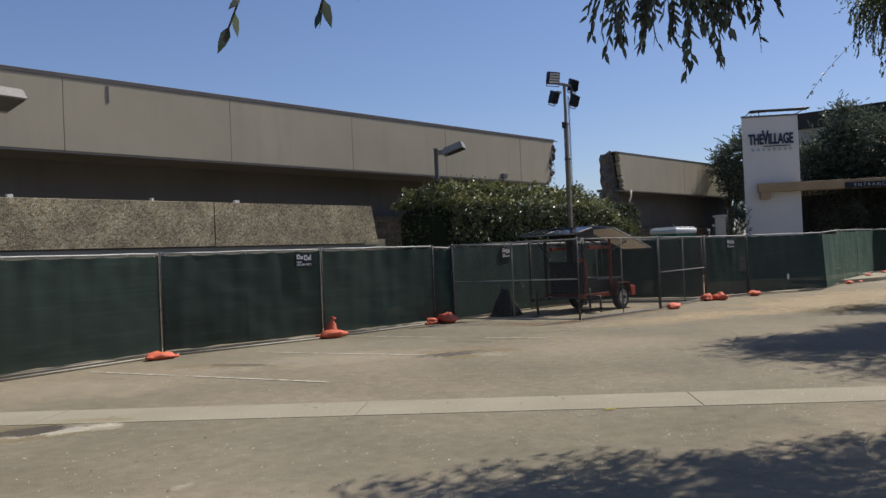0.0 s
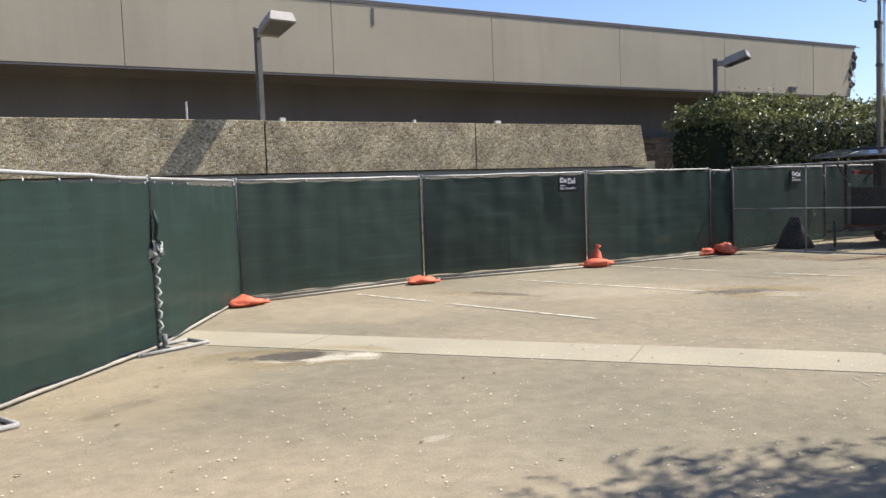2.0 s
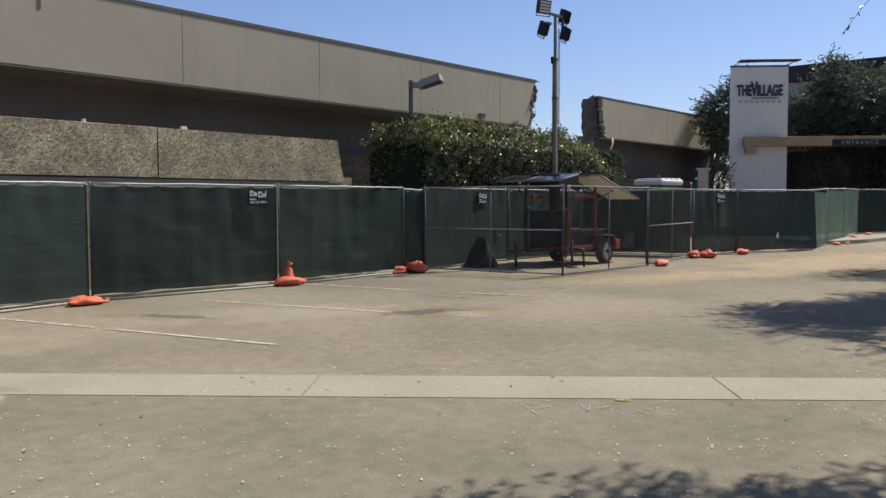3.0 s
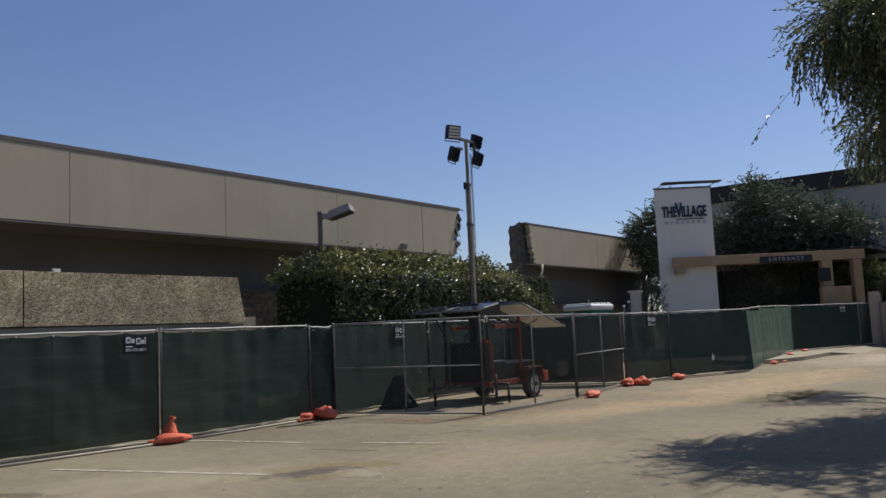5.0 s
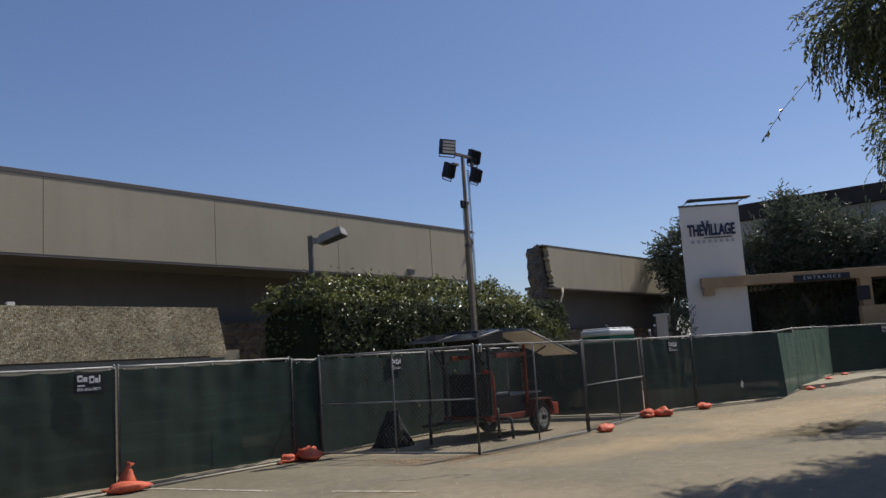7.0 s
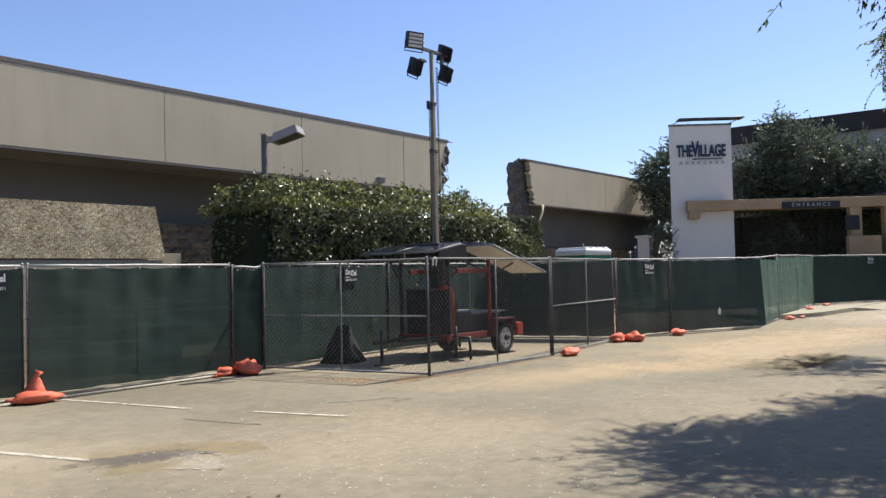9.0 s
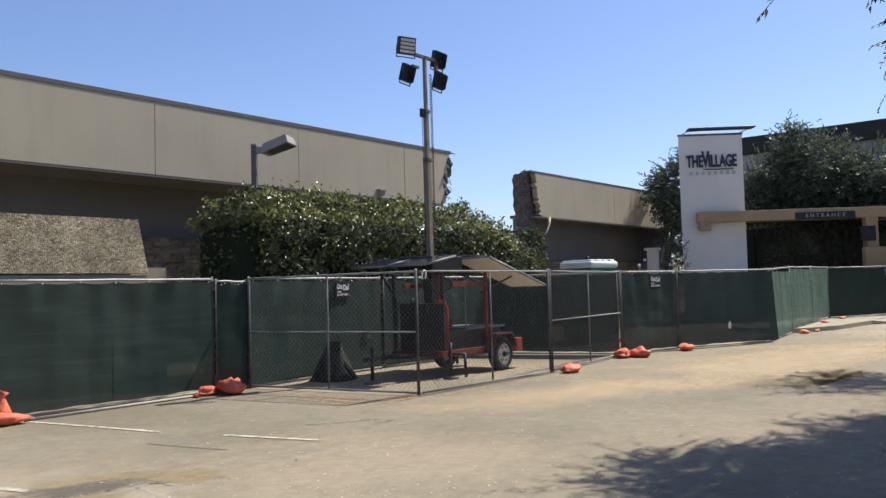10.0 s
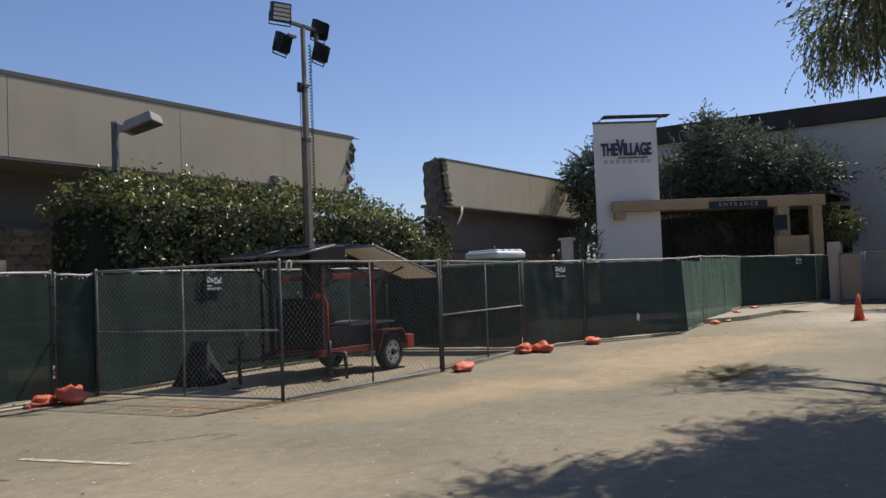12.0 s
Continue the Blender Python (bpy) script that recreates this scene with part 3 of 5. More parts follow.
lettering("lettering", "ILLAGE", 0.66, 0.03, LETTER, tower, pose(1.74, -0.035, 6.43), (0.55, 1.02), 0.03)
part("underline", box((0.95, -0.06, 6.10), (2.15, -0.003, 6.135)), LETTER, tower)
for k in range(8):
    part("small_letter", box((0.40 + 0.245 * k, -0.04, 5.90), (0.52 + 0.245 * k, -0.003, 6.03)), LETTER_PALE, tower)

# entrance canopy in line with the tower
beam = thing("entrance_canopy", (TX, TY, 0), "tan timber entrance canopy beam on posts", "canopy", kind="structure", rz=TURN)
part("beam", box((0.55, -0.42, 3.94), (9.1, -0.12, 4.36), 0.015), TIMBER, beam)
part("beam_end", box((0.62, -0.46, 3.62), (1.05, -0.14, 3.937), 0.01), TIMBER, beam)
part("ledger", box((2.75, -0.10, 4.00), (9.1, 1.4, 4.30), 0.01), TIMBER, beam)
part("sign_board", box((4.38, -0.48, 3.93), (6.72, -0.425, 4.21), 0.008), SIGN_BLACK, beam, "black sign board with pale capitals")
lettering("lettering", "E N T R A N C E", 0.21, 0.008, LETTER_PALE, beam, pose(5.55, -0.49, 4.07), (1.05, 1.0))
part("post", box((7.15, -0.4, 0), (7.62, -0.05, 3.937), 0.01), TIMBER, beam)
part("post", box((8.55, -0.4, 0), (8.95, -0.05, 3.937), 0.01), TIMBER, beam)
part("low_wall", box((6.9, -0.75, 0), (8.2, -0.45, 2.75), 0.02), TIMBER, beam)
part("bracket", box((6.95, -0.43, 3.0), (7.5, -0.36, 3.6)), SIGN_BLACK, beam)

# the big store behind the entrance
big = thing("entrance_building", (44, 0, 0), "large beige stucco building with a dark roof band", "building", kind="structure")
part("wall", box((0, -40, 0), (0.4, 5.2, 8.0)), BEIGE_WALL, big)
part("wall", box((0, 5.2, 4.2), (0.4, 16.0, 8.0)), BEIGE_WALL, big)
part("roof_band", box((-0.25, -40, 8.0), (0.6, 16.0, 8.88), 0.02), ROOF_BAND, big, "dark overhanging roof band")
part("roof", box((0.6, -40, 8.5), (26, 16, 8.7)), COPING, big)
part("side_wall", box((0.4, 15.7, 0), (26, 16, 8.5)), BEIGE_WALL, big)
part("shop_front", box((0.25, 5.2, 0), (0.32, 15.7, 4.2)), DARK_GLASS, big, "dark glazed shop front in the shade")
for k in range(6):
    part("mullion", box((0.15, 5.2 + 2.08 * k, 0), (0.249, 5.3 + 2.08 * k, 4.2)), BLACK, big)
part("canopy_roof", box((-5.2, 5.2, 4.42), (-0.003, 14, 4.52)), ROOF_BAND, big)


# ---- fences ----
H = 1.83


def wires(bm, length, z0, z1, pitch=0.085, r=0.0018):
    """Chain link: two sets of crossing zigzag wires between x = 0 and length."""
    hgt = z1 - z0
    for sign in (1, -1):
        x = -hgt
        while x < length:
            a, b = x, x + hgt
            t0, t1 = max(0.0, -a / hgt), min(1.0, (length - a) / hgt)
            if t1 - t0 > 0.02:
                za, zb = z0 + hgt * t0, z0 + hgt * t1
                if sign < 0:
                    za, zb = z1 - hgt * t0, z1 - hgt * t1
                p, q = Vector((a + hgt * t0, 0.004 * sign, za)), Vector((a + hgt * t1, 0.004 * sign, zb))
                add_tube(bm, [p, q], r, 6, False)
            x += pitch
    return bm


def fence_cloth(length, z0, z1, seed, droop=0.05, flap=0.0, u0=0.0, u1=1.0, out=0.0, lead=0.03):
    """The windscreen: a sheet with a sagging hem at the top, soft folds and a slightly wavy foot; or a strip of it."""
    bm = bmesh.new()
    nx, nz = max(1, int(length * (u1 - u0) / 0.09)), 22
    rows = []
    for i in range(nx + 1):
        u = u0 + (u1 - u0) * i / nx
        span = (u * 6) % 1.0
        sag = droop * (4 * span * (1 - span)) * (0.55 + 0.45 * noise.noise((u * 6 // 1, seed, 1)))
        col = []
        for j in range(nz + 1):
            w = j / nz
            z = z0 + 0.03 * noise.noise((u * length * 2.2, seed, 5)) * (1 - w) + (z1 - sag - z0) * w
            bulge = 0.034 * noise.noise((u * length * 0.8, w * 1.3, seed)) + 0.016 * noise.noise((u * length * 4.2, w * 1.1, seed + 4))
            bulge += 0.010 * noise.noise((u * length * 2.0 + w * 3.0, w * 7.0, seed + 9))
            bulge += 0.016 * w ** 5 * math.sin(u * length * 11 + seed)
            edge = min(1.0, 8 * min(u, 1 - u) + 0.15)
            col.append(bm.verts.new((lead + u * (length - 0.03 - lead), -0.022 - out + bulge * edge - flap * (1 - w) * u ** 3, z)))
        rows.append(col)
    for a, b in zip(rows, rows[1:]):
        for k in range(nz):
            f = bm.faces.new((a[k], b[k], b[k + 1], a[k + 1]))
            f.smooth = True
    return bm


def fence_panel(a, b, seed, cloth=None, link=False, mid=False, label="", lift=0.035, h0=H, h1=H, group="temporary fence panels", flap=0.0, brace=False, base=0.0, first=True):
    """One temporary fence panel between two feet: pipe frame, windscreen or bare chain link, ties."""
    a, b = Vector((*a, base)), Vector((*b, base))
    d = b - a
    length = d.length
    ob = thing("temporary_fence", a, label or "temporary fence panel with green windscreen on a galvanised pipe frame", "fence", group, rz=math.degrees(math.atan2(d.y, d.x)))
    r = 0.019
    for x, h in ((0.035, h0), (length - 0.035, h1))[0 if first else 1:]:
        part("post", tube([(x, 0, 0.02), (x, 0, h)], 0.024 if link else r, 8), LINK_POST if link else GALV_DULL, ob)
        bm = bmesh.new()
        bmesh.ops.create_uvsphere(bm, u_segments=8, v_segments=5, radius=r * 1.15, matrix=Matrix.Translation((x, 0, h)))
        part("post_cap", smooth(bm), GALV, ob)
    sag = [(0.035 + (length - 0.07) * k / 6, 0, h0 + (h1 - h0) * k / 6 - r + 0.012 * noise.noise((k * 0.9, seed, 2))) for k in range(7)]
    part("top_rail", tube(sag, 0.016 if link else r, 8), LINK_RAIL if link else GALV, ob)
    part("bottom_rail", tube([(0.035, 0, lift), (length - 0.035, 0, lift)], 0.016 if link else r, 8), LINK_RAIL if link else DUSTY_PIPE, ob)
    if mid:
        part("mid_rail", tube([(0.035, 0, 0.93), (length - 0.035, 0, 0.93)], 0.014, 6), LINK_RAIL, ob)
    if mid or brace:
        part("brace_post", tube([(length / 2, 0, lift), (length / 2, 0, H - r)], 0.016, 6), GALV_DULL, ob)
    lead = 0.03 if first else -0.03
    if cloth:
        part("windscreen", fence_cloth(length, 0.075, min(h0, h1) - 0.045, seed, flap=flap, lead=lead), cloth, ob)
        if length > 3.3:
            seam = 0.5 + 0.04 * noise.noise((seed * 3.1, 0, 1))
            part("seam", fence_cloth(length, 0.075, min(h0, h1) - 0.045, seed, flap=flap, lead=lead, u0=seam, u1=seam + 0.016 / length, out=0.002), cloth, ob)
        for u0, u1 in ((0.0, 0.016 / length), (1 - 0.016 / length, 1.0)):
            part("bound_edge", fence_cloth(length, 0.075, min(h0, h1) - 0.045, seed, flap=flap, lead=lead, u0=u0, u1=u1, out=0.005), BLACK, ob)
        random.seed(seed)
        for x in [0.12 + k * (length - 0.24) / 6 for k in range(7)]:
            bm = bmesh.new()
            z = min(h0, h1) - 0.05 + random.uniform(-0.012, 0.012)
            bmesh.ops.create_icosphere(bm, subdivisions=1, radius=0.010, matrix=Matrix.Translation((x, -0.028, z)) @ Matrix.Diagonal((1.1, 0.6, 1.5, 1)))
            part("tie", bm, TIE, ob)
        for k in range(6):
            for x in (0.035, length - 0.035):
                z = 0.25 + k * 0.27 + random.uniform(-0.04, 0.04)
                part("lashing", tube([(x - 0.026, -0.01, z), (x, -0.030, z + 0.02), (x + 0.03, -0.012, z + 0.045)], 0.006, 4), BLACK, ob)
    if link:
        part("chain_link", wires(bmesh.new(), length, lift, H - 0.03), LINK_WIRE, ob, "galvanised chain-link mesh")
    return ob


def sandbag(x, y, seed, upright=False, turn=0.0, scale=1.0, z=0.002, full=1.0):
    """A slumped orange sandbag, some with the tied neck standing up."""
    bm = bmesh.new()
    bmesh.ops.create_uvsphere(bm, u_segments=20, v_segments=12, radius=1)
    for v in bm.verts:
        c = v.co.copy()
        q = 1 + 0.34 * noise.noise(c * 1.7 + Vector((seed, 0, 0))) + 0.12 * noise.noise(c * 5 + Vector((seed, 4, 0)))
        v.co = Vector((c.x * 0.30 * q, c.y * 0.19 * q, max(0.0, (c.z * 0.5 + 0.42)) * (0.21 if upright else 0.26) * q))
        v.co.z *= 1 - 0.25 * min(1, abs(v.co.x) / 0.30)
        v.co.z += 0.012 * noise.noise(c * 9 + Vector((seed, 1, 2)))
    ob = thing("sandbag", (x, y, z), "orange sandbag slumped on the fence foot", "sandbag", "sandbags along the fence", rz=turn)
    ob.scale = (scale * 0.88, scale * 0.88, scale * 0.85 * full)
    part("sack", smooth(bm), BAG, ob)
    nb = bmesh.new()
    if upright:
        add_tube(nb, [(0.0, 0.02, 0.08), (0.01, 0.03, 0.20), (0.03, 0.03, 0.30), (0.02, 0.02, 0.36), (0.05, 0.02, 0.42)], [0.17, 0.11, 0.065, 0.035, 0.055], 12)
    else:
        add_tube(nb, [(0.20, 0, 0.05), (0.32, 0.03, 0.035), (0.42, 0.05, 0.03)], [0.08, 0.035, 0.05], 9)
    for v in nb.verts:
        v.co += Vector((noise.noise(v.co * 11), noise.noise(v.co * 13 + Vector((3, 0, 0))), 0)) * 0.04
    part("tied_neck", smooth(nb), BAG, ob)
    return ob


def fence_foot(x, y, turn):
    """A flat pipe frame that a panel's post stands in."""
    ob = thing("pipe_stand", (x, y, 0), "galvanised pipe fence foot lying flat on asphalt", "fence foot", "fence feet", rz=turn)
    for yy in (-0.17, 0.17):
        part("long_pipe", tube([(-0.42, yy, 0.022), (0.42, yy, 0.022)], 0.021, 8), FOOT, ob)
    for xx in (-0.42, 0.0, 0.42):
        part("cross_pipe", tube([(xx, -0.17, 0.024), (xx, 0.17, 0.024)], 0.019, 8), FOOT, ob)
    part("socket", tube([(0, 0, 0.02), (0, 0, 0.16)], 0.028, 8), GALV_DULL, ob)
    return ob


def company_sign(parent, x, z, faded=False):
    """Small black panel sign: two pale word shapes and a telephone number."""
    ob = thing("fence_sign", (0, 0, 0), "small black fence sign with white lettering", "sign", "fence company signs")
    ob.matrix_world = parent.matrix_world @ pose(x, -0.055, z)
    part("board", box((-0.21, 0, -0.15), (0.21, 0.012, 0.15), 0.004), SIGN_BLACK, ob)
    for x0, x1, z0, z1 in ((-0.17, -0.095, 0.02, 0.115), (-0.085, -0.025, 0.02, 0.085), (0.0, 0.075, -0.005, 0.10), (0.083, 0.135, 0.0, 0.065), (0.143, 0.163, 0.0, 0.11)):
        b = box((x0, -0.006, z0), (x1, -0.001, z1), 0.002)
        part("word_shape", b, SIGN_WHITE, ob)
        if x1 - x0 > 0.04:
            part("word_gap", box((x0 + 0.022, -0.009, z0 + 0.03), (x1 - 0.015, -0.0065, z1 - 0.03)), SIGN_BLACK, ob)
    part("word_shape", box((-0.17, -0.006, -0.045), (-0.06, -0.001, -0.025)), SIGN_WHITE, ob)
    lettering("lettering", "800-850-8871", 0.062, 0.002, SIGN_WHITE, ob, pose(0, -0.006, -0.09))
    return ob


Q_2, Q_1, Q0, Q1, P1 = (-12.2, 2.9), (-8.70, 4.05), (-5.06, 4.83), (-3.09, 7.24), (-1.19, 10.62)
P2, P3, P4, P4X = (2.30, 11.18), (5.68, 10.76), (9.14, 10.82), (9.74, 10.74)
C, P6, P7, P8, P9 = (10.20, 7.42), (13.70, 7.33), (17.45, 7.82), (19.50, 7.41), (22.42, 6.13)
P10, P11A, P11, P12, P13 = (25.9, 6.70), (29.3, 7.02), (32.7, 7.34), (36.7, 5.56), (38.8, 5.44)
fence_panel(Q_2, Q_1, 1, SCREEN)
fence_panel(Q_1, Q0, 2, SCREEN)
fence_panel(Q0, Q1, 3, SCREEN, h0=1.83, h1=1.79, first=False)
fence_panel(Q1, P1, 4, SCREEN, h0=1.79, h1=1.83, first=False, label="temporary fence panel with greyed green windscreen")
fence_panel(P1, P2, 5, SCREEN)
f23 = fence_panel(P2, P3, 6, SCREEN)
fence_panel(P3, P4, 7, SCREEN)
fence_panel(P4, P4X, 8, SCREEN, h0=1.80, h1=1.78, label="narrow fence panel with green windscreen")
bare = "bare chain-link fence panel on a galvanised pipe frame"
fence_panel(P4X, C, 9, link=True, mid=True, label=bare, lift=0.05)
fence_panel(C, P6, 10, link=True, brace=True, first=False, label=bare, lift=0.05)
fence_panel(P6, P7, 11, link=True, mid=True, label=bare, lift=0.05)
back = fence_panel(P4X, (13.3, 11.02), 12, SCREEN)
fence_panel((13.35, 11.02), (16.9, 10.9), 13, SCREEN)
fence_panel((16.95, 10.9), (17.62, 7.95), 14, SCREEN)
f78 = fence_panel(P7, P8, 15, SCREEN)
fence_panel(P8, P9, 16, SCREEN, flap=0.12)
fence_panel((22.34, 6.20), P10, 17, SCREEN_OLD, h0=1.83, h1=1.92, label="temporary fence panel with faded pale green windscreen")
fence_panel(P10, P11A, 18, SCREEN_OLD, h0=1.92, h1=1.95, label="temporary fence panel with faded pale green windscreen")
fence_panel(P11A, P11, 19, SCREEN_OLD, base=0.13, label="temporary fence panel with faded pale green windscreen")
f12 = fence_panel(P11, P12, 20, SCREEN, base=0.13)
fence_panel(P12, P13, 21, SCREEN, base=0.13)
company_sign(f23, 2.98, 1.60)
company_sign(back, 2.36, 1.59)
company_sign(f78, 1.22, 1.58)
company_sign(f12, 3.3, 1.6)
fence_foot(Q0[0] + 0.05, Q0[1] - 0.10, 20)
fence_foot(Q1[0] + 0.06, Q1[1] - 0.05, 25)
for k, (x, y, up, turn, size, full) in enumerate(((-1.30, 10.02, False, 15, 1.15, 0.62), (1.92, 10.58, False, 5, 1.05, 0.62), (5.66, 10.46, True, -10, 1.15, 1.0), (8.86, 10.62, False, 190, 0.85, 0.8),
                                                  (9.16, 10.42, False, 70, 1.15, 1.1), (13.98, 7.10, False, 5, 0.92, 0.85), (17.05, 7.62, False, 20, 0.95, 0.95), (17.30, 7.36, False, 75, 1.05, 1.0),
                                                  (19.25, 7.12, False, 12, 0.95, 0.8), (26.0, 6.40, False, 0, 0.8, 0.6), (27.0, 6.35, False, 20, 0.75, 0.6))):
    sandbag(x, y, k * 3.7 + 1, up, turn, size, full=full)
for x, y, k in ((29.7, 6.75, 41.0), (32.6, 6.9, 45.0)):
    sandbag(x, y, k, False, 15, 0.75, 0.132, 0.6)

# spare pipes lying along the fence foot
for k, (x0, y0, x1, y1) in enumerate(((-0.95, 10.32, 1.78, 10.80), (2.30, 10.84, 5.38, 10.50), (5.98, 10.50, 8.72, 10.60))):
    ob = thing("loose_pipe", (x0, y0, 0.022), "pale galvanised pipe lying along the fence foot", "pipe", "pipes on the ground", rz=math.degrees(math.atan2(y1 - y0, x1 - x0)))
    part("pipe", tube([(0, 0, 0), (math.hypot(x1 - x0, y1 - y0), 0, 0)], 0.021, 8), DUSTY_PIPE, ob)
    part("coupling", tube([(0.02, 0, 0.002), (0.12, 0, 0.002)], 0.027, 8), GALV_DULL, ob)

# rope and rag knotted round one post
rope = thing("rope_knot", (Q1[0], Q1[1], 0), "pale rope knotted round a fence post", "rope")
bm = bmesh.new()
random.seed(4)
for k in range(7):
    a = [Vector((random.uniform(-0.10, 0.10), -0.05 + random.uniform(-0.05, 0.03), 1.02 + random.uniform(-0.12, 0.13))) for q in range(4)]
    add_tube(bm, a, 0.018, 6)
part("knot", bm, ROPE, rope)
bm = bmesh.new()
add_tube(bm, [(0.03 + 0.025 * math.sin(k * 1.9), -0.04 + 0.02 * math.cos(k * 1.9), 0.98 - k * 0.035) for k in range(24)], 0.014, 6)
part("rope_tail", bm, ROPE, rope)
part("rag", tube([(0.02, -0.05, 1.45), (0.05, -0.07, 1.30), (0.03, -0.06, 1.15), (0.08, -0.06, 1.10)], [0.01, 0.03, 0.02, 0.015], 6), SCREEN, rope)
# lashing rope along one post
lash = thing("lashing_rope", (Q0[0] - 0.034, Q0[1] - 0.007, 0), "dark cord lashed round a fence post", "rope")
bm = bmesh.new()
add_tube(bm, [(0.031 * math.cos(k * 0.8), 0.031 * math.sin(k * 0.8), 0.12 + k * 0.0135) for k in range(120)], 0.006, 4)
part("cord", bm, GALV_DULL, lash)


# ---- things in the yard ----
def leaf_mesh(name, base, way, size, width=0.36, fold=0.12, facing=None, slender=False):
    """Many pointed leaves, each two triangles folded along the midrib, or slender ones with a curved rim."""
    base, way = np.asarray(base, float), np.asarray(way, float)
    n = len(base)
    way /= np.linalg.norm(way, axis=1)[:, None] + 1e-9
    side = np.cross(way, np.random.normal(size=(n, 3)) if facing is None else np.asarray(facing, float))
    side /= np.linalg.norm(side, axis=1)[:, None] + 1e-9
    up = np.cross(side, way)
    s = np.asarray(size, float).reshape(-1, 1) * np.ones((n, 1))
    if slender:
        v = np.empty((n, 6, 3))
        for k, (a, b) in enumerate(((0, 0), (0.3, 0.5), (0.65, 0.38), (1, 0), (0.65, -0.38), (0.3, -0.5))):
            v[:, k] = base + way * s * a + side * s * width * b - up * s * fold * a * a
        f = np.arange(n)[:, None] * 6
        faces = np.concatenate([f + np.array([q]) for q in ((0, 1, 5), (1, 2, 4), (1, 4, 5), (2, 3, 4))])
        me = bpy.data.meshes.new(name)
        me.from_pydata(v.reshape(-1, 3).tolist(), [], faces.tolist())
        return me
    v = np.empty((n, 4, 3))
    v[:, 0], v[:, 2] = base, base + way * s - up * s * fold
    v[:, 1] = base + way * s * 0.45 + side * s * width * 0.5 + up * s * fold
    v[:, 3] = base + way * s * 0.45 - side * s * width * 0.5 + up * s * fold
    f = np.arange(n)[:, None] * 4
    faces = np.concatenate([f + np.array([[0, 1, 2]]), f + np.array([[0, 2, 3]])])
    me = bpy.data.meshes.new(name)
    me.from_pydata(v.reshape(-1, 3).tolist(), [], faces.tolist())
    return me


def mesh_part(name, me, mat, parent, label="", kind=""):
    me.materials.append(mat)
    ob = new(name, me)
    ob.parent = parent
    return tagged(ob, label, kind=kind)


def sprays(blobs, count, length, leaves, droop, size, rng, flat=0.75):
    """Hanging twigs from the skin of rough balls: lists of twig lines, leaf feet and leaf directions."""
    lines, feet, ways = [], [], []
    weights = np.array([b[3] ** 2 for b in blobs])
    pick = rng.choice(len(blobs), size=count, p=weights / weights.sum())
    for k in pick:
        x, y, z, r = blobs[k]
        d = rng.normal(size=3)
        d /= np.linalg.norm(d)
        rad = r * rng.uniform(0.05, 1.0) ** 0.45
        rad *= 0.8 + 0.45 * noise.noise((d[0] * 1.7 + x, d[1] * 1.7 + y, d[2] * 1.7))
        p = np.array((x, y, z)) + d * rad * np.array((1, 1, flat))
        w = d * 0.8 + rng.normal(size=3) * 0.45
        steps = max(4, int(leaves * rng.uniform(0.6, 1.3)))
        seg = length * rng.uniform(0.6, 1.3) / steps
        line = [p.copy()]
        for i in range(steps):
            w = w * 0.9 + np.array((0, 0, -(droop if d[2] < 0.1 else droop * 0.4))) * 0.20 + rng.normal(size=3) * 0.07
            w /= np.linalg.norm(w)
            p = p + w * seg
            line.append(p.copy())
            s = np.cross(w, (0, 0, 1)) * (1 if i % 2 else -1)
            feet.append(p.copy())
            ways.append(w * 0.7 + s * 0.75 + rng.normal(size=3) * 0.3 + np.array((0, 0, -0.25 * droop)))
        lines.append(line)
    return lines, feet, ways


